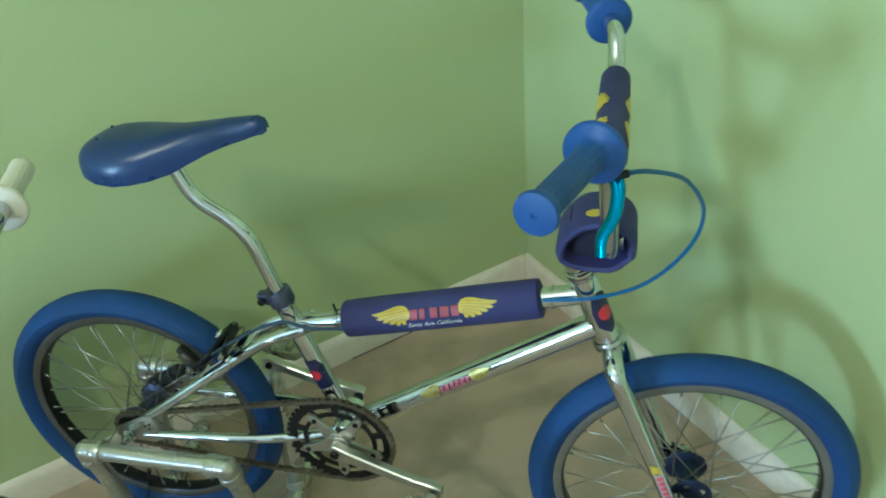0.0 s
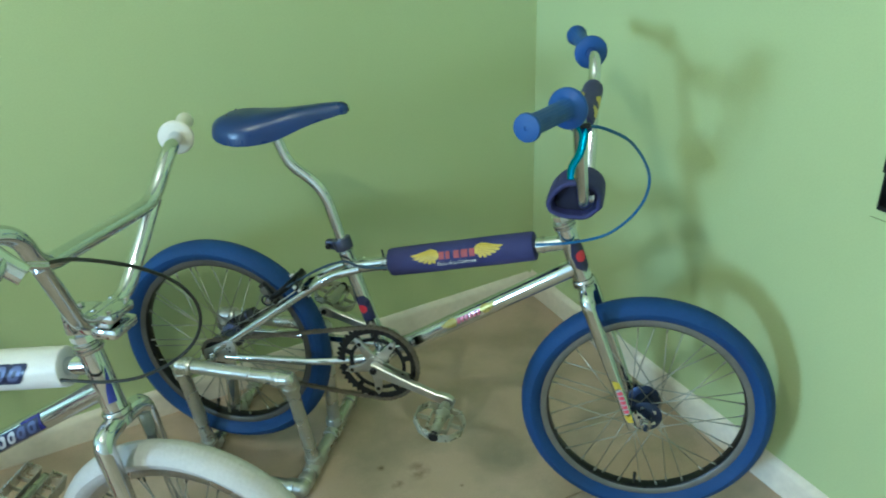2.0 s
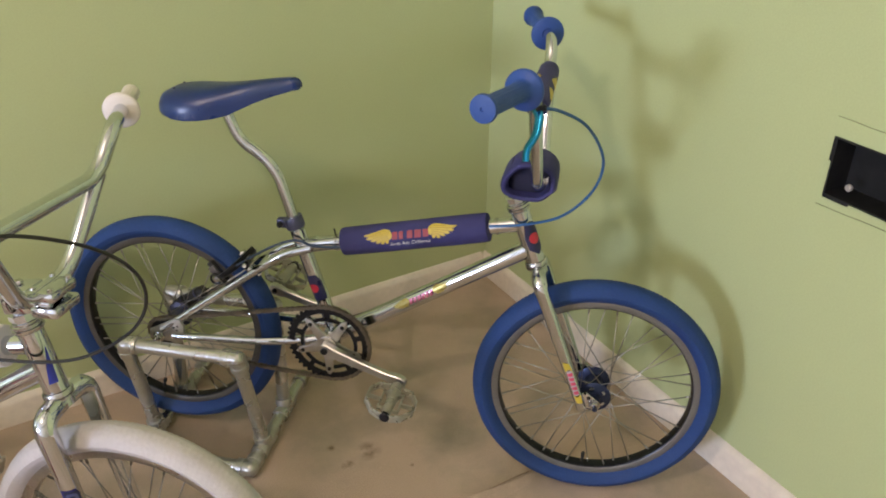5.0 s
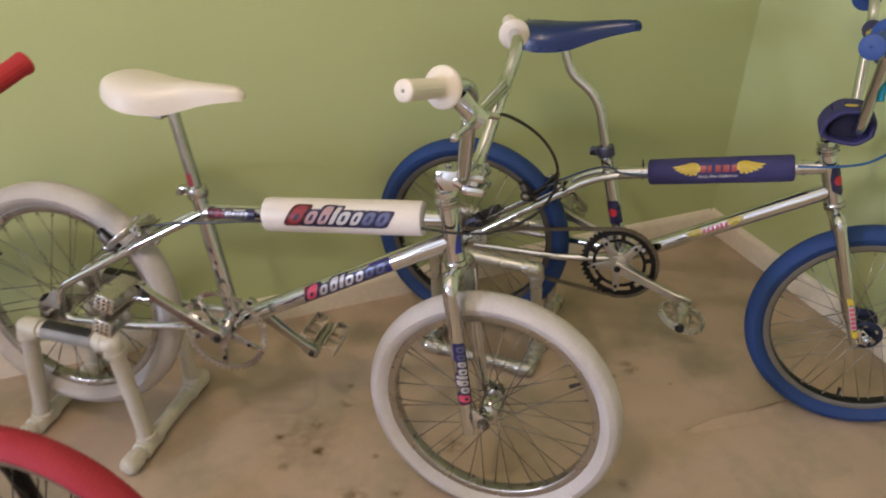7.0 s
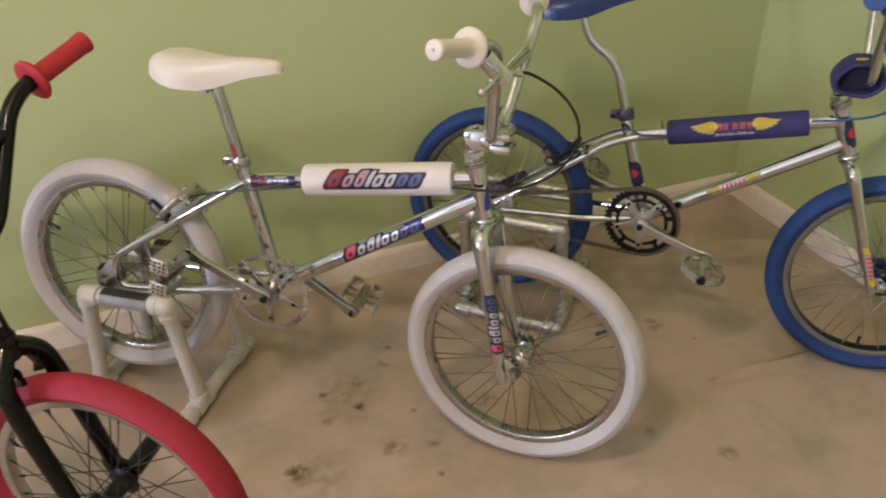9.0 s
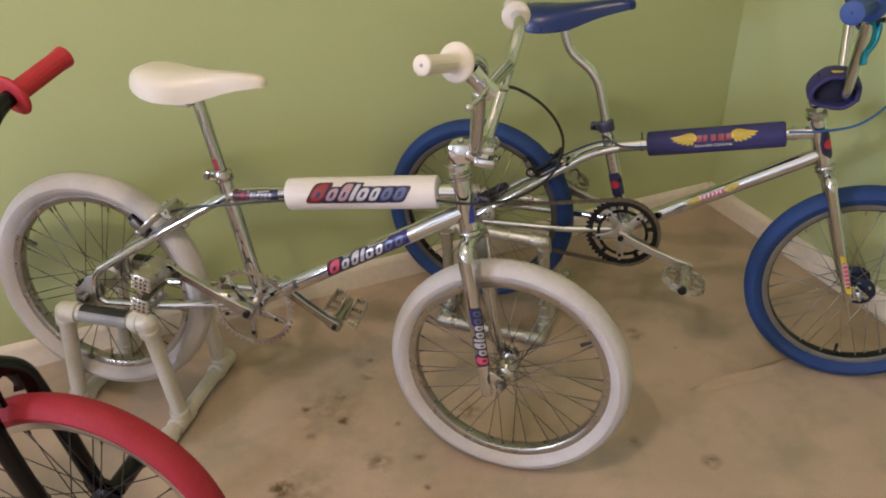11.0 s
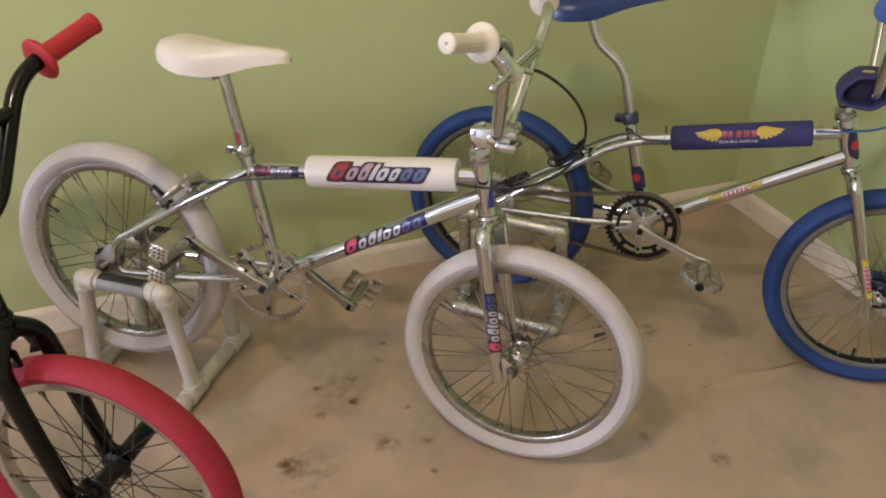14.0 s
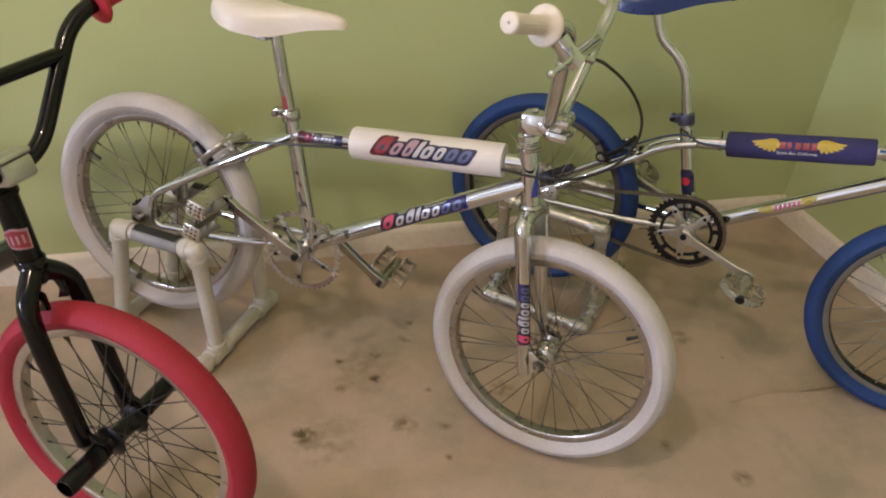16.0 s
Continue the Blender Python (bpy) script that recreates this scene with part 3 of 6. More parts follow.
def hub_mesh(flange_r, half, body=0.016, axle=0.075):
    """A hub along y; a body wider than its flanges swells into a ball."""
    side = [(0, -axle), (0.0048, -axle), (0.0048, -half - 0.014), (0.011, -half - 0.013), (0.013, -half - 0.004), (flange_r, -half - 0.002), (flange_r + 0.003, -half), (flange_r, -half + 0.002)]
    if body > flange_r:
        side += [(0.0095, -half + 0.004), (0.0105, -half * 0.72), (body * 0.80, -half * 0.52), (body * 0.95, -half * 0.24)]
        middle = [(body, 0)]
    else:
        side += [(body + 0.003, -half + 0.005), (body, -half * 0.4)]
        middle = []
    bm = lathe(bmesh.new(), side + middle + [(r, -y) for r, y in reversed(side)], Y_AXIS, 32)
    bmesh.ops.recalc_face_normals(bm, faces=bm.faces[:])
    return bm


def nut(bm, c, axis, r=0.0095, h=0.009):
    m = axis_matrix(c, axis)
    prism(bm, [(r * math.cos(k * math.pi / 3), r * math.sin(k * math.pi / 3)) for k in range(6)], h, m @ pose(0, 0, h / 2), 0.0008)
    return bm


def wheel(name, root, m, tyre_mat, rim_mat, spoke_mat, hub_mat, knobs, flange_r=0.024, half=0.028, valve_turn=200, bed_mat=None, fat=1.0, barrel=0.016):
    w = part(name, rim_mesh(), rim_mat, root, "", m)
    part("tyre", tyre_mesh(knobs, fat=fat), tyre_mat, w)
    if bed_mat:
        bm = lathe(bmesh.new(), [(0.1985, 0.0128), (0.1968, 0.0117), (0.1955, 0.008), (0.1955, -0.008), (0.1968, -0.0117), (0.1985, -0.0128)], Y_AXIS, 96)
        part("rim_bed", bm, bed_mat, w, "black inner face of the rim")
    part("hub", hub_mesh(flange_r, half, barrel), hub_mat, w)
    if flange_r > 0.028:
        for s in (-1, 1):
            for k in range(5):
                a = 2 * math.pi * (k + 0.5) / 5
                p = V((0.021 * math.cos(a), s * (half + 0.0021), 0.021 * math.sin(a)))
                part("flange_hole", cylinder(bmesh.new(), p, p + V((0, s * 0.0011, 0)), 0.0048, 12), ALLOY, w)
    for k in range(36):
        side = 1 if k % 2 else -1
        lead = 1 if (k // 2) % 2 else -1
        me = spoke_mesh(side, lead, flange_r, half)
        if not me.materials:
            me.materials.append(spoke_mat)
        ob = part("spoke", me, None, w, m=Matrix.Rotation(2 * math.pi * k / 36, 4, "Y"))
        ob.material_slots[0].link = "OBJECT"
        ob.material_slots[0].material = spoke_mat
    a = radians(valve_turn)
    bm = tube([(0.2 * math.cos(a), 0, 0.2 * math.sin(a)), (0.178 * math.cos(a), 0, 0.178 * math.sin(a))], 0.0032, seg=10)
    cylinder(bm, (0.181 * math.cos(a), 0, 0.181 * math.sin(a)), (0.169 * math.cos(a), 0, 0.169 * math.sin(a)), 0.004, 10, 0.001)
    part("valve", bm, BLACK_RUBBER, w, "black valve stem with a cap")
    return w


def saddle_mesh(x0, x1, z_rear, z_nose, wide, skirt):
    """A moulded plastic saddle: wide tail, waisted middle, narrow nose."""
    # share of the length, half width, crown lift, side drop
    rows = [(0.0, 0.16, -0.020, 0.25), (0.012, 0.38, -0.012, 0.42), (0.04, 0.62, -0.006, 0.58), (0.09, 0.83, -0.001, 0.76), (0.16, 0.96, 0.001, 0.92), (0.25, 1.0, 0.0, 1.0), (0.34, 0.96, -0.002, 1.0), (0.43, 0.82, -0.003, 1.0),
            (0.52, 0.62, -0.003, 0.97), (0.61, 0.45, -0.002, 0.84), (0.70, 0.35, -0.001, 0.70), (0.80, 0.29, 0.0, 0.58), (0.90, 0.25, 0.0, 0.48), (0.955, 0.22, -0.001, 0.4), (0.985, 0.16, -0.005, 0.34), (1.0, 0.07, -0.011, 0.2)]
    bm, rings, n = bmesh.new(), [], 20
    for f, w, lift, drop in rows:
        x = x0 + (x1 - x0) * f
        z = z_rear + (z_nose - z_rear) * f + lift
        hw, d = wide * w, skirt * drop
        ring = []
        for k in range(n + 1):
            a = math.pi * k / n
            c, s = math.cos(a), math.sin(a)
            y = hw * math.copysign(abs(c) ** 0.7, c)
            ring.append(bm.verts.new((x, y, z - d + d * s ** 0.7)))
        for k in range(n - 1, 0, -1):
            a = math.pi * k / n
            c, s = math.cos(a), math.sin(a)
            ring.append(bm.verts.new((x, hw * 0.88 * math.copysign(abs(c) ** 0.7, c), z - d + (d - 0.005) * s ** 0.7 * 0.8)))
        rings.append(ring)
    for a, b in zip(rings, rings[1:]):
        k = len(a)
        for j in range(k):
            bm.faces.new((a[j], b[j], b[(j + 1) % k], a[(j + 1) % k]))
    bm.faces.new(rings[0])
    bm.faces.new(rings[-1][::-1])
    bmesh.ops.recalc_face_normals(bm, faces=bm.faces[:])
    return bm


def saddle_rails(xc, z, skirt):
    bm = bmesh.new()
    for s in (-1, 1):
        sweep(bm, fillet([(xc - 0.075, s * 0.024, z - 0.012), (xc - 0.05, s * 0.02, z - skirt * 0.7), (xc + 0.035, s * 0.02, z - skirt * 0.7), (xc + 0.075, s * 0.012, z - 0.012)], 0.012, 4), 0.0035, 8)
    return bm


def grip(root, p_in, p_out, mat, flange=0.033, r=0.0165, rib=True, flare=0.0055):
    """A rubber grip with a round flange at its inner end, grooves along it and a flared end."""
    d = (V(p_out) - V(p_in)).length
    m = axis_matrix(p_in, V(p_out) - V(p_in))
    prof = [(0.0115, 0), (flange - 0.003, 0), (flange, 0.003), (flange, 0.006), (flange - 0.003, 0.0095), (r + 0.005, 0.0115), (r + 0.001, 0.017), (r, 0.022), (r, d - 0.020)]
    prof += [(r + flare * 0.5, d - 0.012), (r + flare, d - 0.006), (r + flare * 0.8, d - 0.001), (r - 0.001, d + 0.0006), (0.003, d + 0.001), (0.002, d - 0.001), (0, d - 0.001)]
    bm = lathe(bmesh.new(), prof, m, 48)
    # shallow grooves along the held length, between the flange and the flared end
    back = m.inverted()
    for v in bm.verts:
        q = back @ v.co
        if 0.020 < q.z < d - 0.018 and round(math.atan2(q.y, q.x) / (2 * math.pi) * 48) % 3 == 0:
            k = 1 - (0.0016 if rib else 0.0007) / r
            v.co = m @ V((q.x * k, q.y * k, q.z))
    return part("grip", bm, mat, root, smooth=50)


def crank_arm(bm, c0, c1, w0=0.0150, w1=0.0135, t=0.0085):
    """A forged arm from the spindle c0 to the pedal eye c1, in a plane across y."""
    c0, c1 = V(c0), V(c1)
    d = c1 - c0
    t_dir = V((d.x, 0, d.z)).normalized()
    s = V((-t_dir.z, 0, t_dir.x))
    rings = []
    for f, w, th in ((-0.05, w0 * 0.8, t), (0.0, w0, t), (0.12, w0 * 0.80, t), (0.5, w0 * 0.60, t * 0.9), (0.84, w1 * 0.66, t * 0.85), (0.93, w1 * 0.92, t * 0.95), (1.0, w1, t), (1.06, w1 * 0.8, t * 0.95), (1.085, w1 * 0.35, t * 0.9)):
        c = c0 + d * f
        e = th * 0.28
        rings.append([bm.verts.new(c + s * a + V((0, b, 0))) for a, b in ((-w, -th + e), (-w + e, -th), (w - e, -th), (w, -th + e), (w, th - e), (w - e, th), (-w + e, th), (-w, th - e))])
    for a, b in zip(rings, rings[1:]):
        for j in range(8):
            bm.faces.new((a[j], a[(j + 1) % 8], b[(j + 1) % 8], b[j]))
    bm.faces.new(rings[0][::-1])
    bm.faces.new(rings[-1])
    bmesh.ops.recalc_face_normals(bm, faces=bm.faces[:])
    return bm


def pedal_frame(eye, tilt):
    return Matrix.Translation(V(eye)) @ Matrix.Rotation(radians(tilt), 4, "Y")


def resin_pedal(root, eye, side, tilt, length=0.086, width=0.096):
    """A moulded platform pedal: an eight-sided open rim round a tapered body, with struts and a black dust cap."""
    m = pedal_frame(eye, tilt)
    y0, y1, h = 0.012, 0.012 + length, width / 2
    bm = sweep(bmesh.new(), [m @ V((0, side * y, 0)) for y in (0.004, 0.02, 0.05, y1 - 0.004)], (0.0125, 0.0095), 16)
    body = part("pedal", bm, CLEAR_RESIN, root, "smoky grey moulded pedal")
    outline = [(-0.014, y0), (-h * 0.72, y0 + 0.004), (-h, y0 + 0.026), (-h, y1 - 0.030), (-h * 0.62, y1 - 0.004), (-0.012, y1 + 0.004), (0.012, y1 + 0.004), (h * 0.62, y1 - 0.004), (h, y1 - 0.030), (h, y0 + 0.026), (h * 0.72, y0 + 0.004), (0.014, y0)]
    for a, b in zip(outline, outline[1:]):
        pa, pb = V((a[0], side * a[1], 0)), V((b[0], side * b[1], 0))
        mid, d = (pa + pb) / 2, pb - pa
        part("rim_plate", box(bmesh.new(), (d.length + 0.003, 0.0034, 0.017), m @ Matrix.Translation(mid) @ Matrix.Rotation(math.atan2(d.y, d.x), 4, "Z"), 0.001), CLEAR_RESIN, body)
    for x in (-1, 1):
        part("side_rail", box(bmesh.new(), (0.003, (y1 - y0) * 0.62, 0.012), m @ pose(x * h * 0.42, side * (y0 + y1) / 2, 0), 0.0008), CLEAR_RESIN, body)
        part("strut", box(bmesh.new(), (h * 0.60, 0.003, 0.010), m @ pose(x * h * 0.70, side * (y0 + y1) / 2, 0), 0.0008), CLEAR_RESIN, body)
        for y in (y0 + 0.018, y1 - 0.018):
            part("strut", box(bmesh.new(), (h * 0.30, 0.003, 0.010), m @ pose(x * h * 0.26, side * y, 0), 0.0008), CLEAR_RESIN, body)
    part("axle_block", box(bmesh.new(), (0.026, 0.030, 0.018), m @ pose(0, side * (y0 + 0.014), 0), 0.004), CLEAR_RESIN, body)
    part("dust_cap", cylinder(bmesh.new(), m @ V((0, side * (y1 - 0.002), 0)), m @ V((0, side * (y1 + 0.008), 0)), 0.0105, 16, 0.002), BLACK_ALLOY, body)
    return body


def cage_pedal(root, eye, side, tilt, length=0.082, width=0.082):
    """A rat-trap pedal: two long toothed cages beside the axle, their outer ends pierced with holes."""
    m = pedal_frame(eye, tilt)
    y0, y1 = 0.016, 0.016 + length
    bm = sweep(bmesh.new(), [m @ V((0, 0, 0)), m @ V((0, side * (y1 - 0.004), 0))], (0.0100, 0.008), 16)
    body = part("pedal", bm, PEDAL_ALLOY, root, "aged alloy rat-trap pedal")
    n = 8
    for s in (-1, 1):
        x_in, x_out = s * 0.0115, s * width / 2
        for x, tooth in ((x_in, 0.004), (x_out, 0.007)):
            edge = [(y0 + length * (k + e) / n, 0.0115 + (tooth if e in (0.3, 0.7) else 0)) for k in range(n) for e in (0.0, 0.3, 0.7)] + [(y1, 0.0115)]
            poly = edge + [(y, -z) for y, z in reversed(edge)]
            plate = prism(bmesh.new(), [(side * y, z) for y, z in poly], 0.0022, m @ Matrix(((0, 0, 1, x), (1, 0, 0, 0), (0, 1, 0, 0), (0, 0, 0, 1))))
            part("cage_plate", plate, PEDAL_ALLOY, body)
        xm, w = (x_in + x_out) / 2, abs(x_out - x_in)
        for y in (y0, y1):
            bm = box(bmesh.new(), (w + 0.002, 0.0022, 0.031 if y == y1 else 0.010), m @ pose(xm, side * y, 0), 0.0007)
            if y == y1:
                for k in (-1.8, -0.6, 0.6, 1.8):
                    box(bm, (0.0052, 0.0020, 0.039), m @ pose(xm + k * 0.0070, side * y, 0), 0.0006)
            end = part("end_plate", bm, PEDAL_BRIGHT, body)
            if y == y1:
                bm = bmesh.new()
                for i in (-1, 0, 1):
                    for j in (-1, 0, 1):
                        c = V((xm + i * 0.0088, side * (y + 0.0005), j * 0.0092))
                        cylinder(bm, m @ c, m @ (c + V((0, side * 0.0009, 0))), 0.0025, 8)
                tagged(part("holes", bm, BLACK_ALLOY, end), kind="stuff")
        for f in (0.35, 0.68):
            part("cross_plate", box(bmesh.new(), (w, 0.0022, 0.010), m @ pose(xm, side * (y0 + length * f), 0), 0.0005), PEDAL_ALLOY, body)
    part("dust_cap", cylinder(bmesh.new(), m @ V((0, side * (y1 - 0.006), 0)), m @ V((0, side * (y1 + 0.002), 0)), 0.0072, 16, 0.002), STEEL_DARK, body)
    return body


def chain_mesh(c0, r0, c1, r1, y, sag):
    """A roller chain round the chainring at c0 and the sprocket at c1."""
    c0, c1 = V(c0), V(c1)
    base = math.atan2(c1.z - c0.z, c1.x - c0.x)
    off = math.acos((r0 - r1) / (c1 - c0).length)
    pts = []
    a0, a1 = base + off, base + 2 * math.pi - off
    n = 40
    for k in range(n + 1):
        a = a0 + (a1 - a0) * k / n
        pts.append(V((c0.x + r0 * math.cos(a), y, c0.z + r0 * math.sin(a))))
    b0 = V((c1.x + r1 * math.cos(base - off), y, c1.z + r1 * math.sin(base - off)))
    p = pts[-1]
    low_is_last = p.z < c0.z
    pts += [p.lerp(b0, k / 16) - V((0, 0, sag * math.sin(math.pi * k / 16) if low_is_last else 0)) for k in range(1, 16)]
    for k in range(n // 2 + 1):
        a = base - off + 2 * off * k / (n // 2)
        pts.append(V((c1.x + r1 * math.cos(a), y, c1.z + r1 * math.sin(a))))
    p, q = pts[-1], pts[0]
    pts += [p.lerp(q, k / 16) - V((0, 0, sag * math.sin(math.pi * k / 16) if not low_is_last else 0)) for k in range(1, 17)]
    # links of half an inch along the loop
    bm, left, flip = bmesh.new(), 0.0, 0
    for a, b in zip(pts, pts[1:]):
        seg = (b - a).length
        while left < seg:
            c = a.lerp(b, left / seg)
            t = (b - a).normalized()
            s = V((-t.z, 0, t.x))
            for e in (-1, 1):
                yy = e * (0.0034 if flip else 0.0025)
                h = 0.0047
                ring = [bm.verts.new(c + t * u + s * w + V((0, yy + v, 0))) for v in (-0.0006, 0.0006) for u, w in ((-0.0083, 0), (-0.0063, h), (-0.001, h * 0.68), (0.001, h * 0.68), (0.0063, h), (0.0083, 0), (0.0063, -h), (0.001, -h * 0.68), (-0.001, -h * 0.68), (-0.0063, -h))]
                bm.faces.new(ring[:10])
                bm.faces.new(ring[10:][::-1])
                for j in range(10):
                    bm.faces.new((ring[j], ring[(j + 1) % 10], ring[10 + (j + 1) % 10], ring[10 + j]))
            sweep(bm, [c + t * 0.00635 + V((0, -0.0042, 0)), c + t * 0.00635 + V((0, 0.0042, 0))], 0.0037, 7)
            flip ^= 1
            left += 0.0127
        left -= seg
    bmesh.ops.recalc_face_normals(bm, faces=bm.faces[:])
    return bm


def chainset(root, bb, ring_mat, arm_mat, right_end, left_end, tooth_count, ring_r, slots, inner=0.80, slim=1.0):
    """Bottom bracket shell, chainring on a five-arm spider, both crank arms. right_end, left_end: the pedal eyes in x and z."""
    bb = V(bb)
    yr = -0.045
    m = Matrix.Translation(bb + V((0, yr, 0))) @ Y_AXIS
    bm = washer(bmesh.new(), ring_r * inner, ring_r, 0.0034, m, teeth=tooth_count, tooth=0.0055)
    ring = part("chainring", bm, ring_mat, root)
    bm = washer(bmesh.new(), ring_r * 0.60, ring_r * 0.68, 0.0032, m, 60) if slots else bmesh.new()
    for k in range(slots):
        a = 2 * math.pi * (k + 0.5) / slots
        d = V((math.cos(a), math.sin(a), 0))
        box(bm, (ring_r * 0.16, 0.011, 0.0032), m @ Matrix.Translation(d * ring_r * 0.74) @ Matrix.Rotation(a, 4, "Z"))
    if slots:
        part("inner_ring", bm, ring_mat, ring)
    else:
        bm.free()
    bm = bmesh.new()
    washer(bm, 0.010, 0.022, 0.010, m @ pose(0, 0, -0.008), 30)
    for k in range(5):
        a = 2 * math.pi * k / 5 + 0.3
        d = V((math.cos(a), math.sin(a), 0))
        e = V((-d.y, d.x, 0))
        e *= slim
        poly = [d * 0.014 + e * 0.014, d * 0.014 - e * 0.014, d * ring_r * 0.45 - e * 0.0085, d * ring_r * (inner - 0.08) - e * 0.0075, d * ring_r * (inner + 0.02), d * ring_r * (inner - 0.08) + e * 0.0075, d * ring_r * 0.45 + e * 0.0085]
        prism(bm, [(p.x, p.y) for p in poly], 0.006, m @ pose(0, 0, -0.005), 0.0012)
    spider = part("spider", bm, arm_mat, root)
    for k in range(5):
        a = 2 * math.pi * k / 5 + 0.3
        p = m @ V((ring_r * 0.64 * math.cos(a), ring_r * 0.64 * math.sin(a), -0.009))
        part("ring_bolt", cylinder(bmesh.new(), p + V((0, 0.004, 0)), p - V((0, 0.0015, 0)), 0.0045, 12, 0.0008), BLACK_ALLOY, spider)
    for side, end in ((-1, right_end), (1, left_end)):
        y0, y1 = side * 0.066, side * 0.084
        bm = crank_arm(bmesh.new(), (bb.x, bb.y + y0, bb.z), (end[0], bb.y + y1, end[1]))
        arm = part("crank_arm", bm, arm_mat, root)
        part("spindle_bolt", cylinder(bmesh.new(), (bb.x, y0 - side * 0.004 + side * 0.012, bb.z), (bb.x, y0 + side * 0.0135, bb.z), 0.0075, 16, 0.001), BLACK_ALLOY, arm)
        part("pedal_axle", cylinder(bmesh.new(), (end[0], y1 - side * 0.013, end[1]), (end[0], y1 + side * 0.018, end[1]), 0.0062, 12, 0.0008), BLACK_ALLOY, arm)
    part("bottom_bracket", cylinder(bmesh.new(), (bb.x, -0.036, bb.z), (bb.x, 0.036, bb.z), 0.0215, 24, 0.002), CHROME, root)
    part("spindle", cylinder(bmesh.new(), (bb.x, -0.064, bb.z), (bb.x, 0.064, bb.z), 0.009, 14), BLACK_ALLOY, root)


def brake_caliper(root, c, along, mat, size=1.0):
    """A side-pull rim brake hung over the tyre at c; along: the way from the hub out to it."""
    c, o = V(c), V(along).normalized()
    m = Matrix.Translation(c) @ o.to_track_quat("Z", "Y").to_matrix().to_4x4()
    # in m: z away from the hub; find the axes across (bike's y) and along the stays
    y = V((0, 1, 0))
    x = y.cross(o).normalized()
    m = Matrix(((x.x, y.x, o.x, c.x), (x.y, y.y, o.y, c.y), (x.z, y.z, o.z, c.z), (0, 0, 0, 1))) @ Matrix.Scale(size, 4)
    root2 = part("brake_caliper", cylinder(bmesh.new(), m @ V((-0.036, 0, 0)), m @ V((0.022, 0, 0)), 0.005, 12, 0.001), CHROME_OLD, root)
    for s in (-1, 1):
        path = [(0.004 * s - 0.020, -0.046 * s, 0.024), (0.004 * s - 0.020, -0.016 * s, 0.012), (0.004 * s - 0.020, 0.010 * s, 0.006), (0.004 * s - 0.020, 0.040 * s, -0.002), (0.004 * s - 0.020, 0.047 * s, -0.03), (0.004 * s - 0.020, 0.030 * s, -0.058)]
        if s < 0:
            path = path[1:]
        bm = sweep(bmesh.new(), [m @ V(q) for q in fillet(path, 0.014, 4)], (0.0095, 0.0075), 12, flat=0.62)
        part("brake_arm", bm, mat, root2)
        shoe = part("brake_shoe", box(bmesh.new(), (0.050, 0.013, 0.012), m @ pose(-0.032, 0.0205 * s, -0.054), 0.0025), BLACK_RUBBER, root2)
        part("shoe_holder", box(bmesh.new(), (0.034, 0.005, 0.014), m @ pose(-0.032, 0.0285 * s, -0.054), 0.001), STEEL_DARK, shoe)
        bm = cylinder(bmesh.new(), m @ V((0.004 * s - 0.020, 0.02 * s, -0.054)), m @ V((0.004 * s - 0.020, 0.046 * s, -0.054)), 0.0035, 10)
        nut(bm, m @ V((0.004 * s - 0.020, 0.036 * s, -0.054)), m.to_3x3() @ V((0, s, 0)), 0.0075, 0.007)
        part("shoe_bolt", bm, CHROME_OLD, root2)
    bm = sweep(bmesh.new(), [m @ V(q) for q in fillet([(-0.010, -0.044, -0.034), (-0.008, -0.040, 0.006), (-0.008, -0.012, 0.020), (-0.008, 0.012, 0.020), (-0.008, 0.040, 0.006), (-0.010, 0.044, -0.034)], 0.012, 5)], 0.0016, 6)
    part("return_spring", bm, STEEL, root2)
    for x, d in ((0.014, 1), (-0.028, -1)):
        part("centre_nut", nut(bmesh.new(), m @ V((x, 0, 0)), m.to_3x3() @ V((d, 0, 0)), 0.0095, 0.008), CHROME_OLD, root2)
    bm = cylinder(bmesh.new(), m @ V((-0.018, -0.060, 0.030)), m @ V((-0.018, -0.038, 0.020)), 0.0048, 10, 0.001)
    nut(bm, m @ V((-0.010, -0.046, 0.024)), m.to_3x3() @ V((1, 0, 0)), 0.0065, 0.007)
    part("cable_anchor", bm, CHROME_OLD, root2)
    return root2


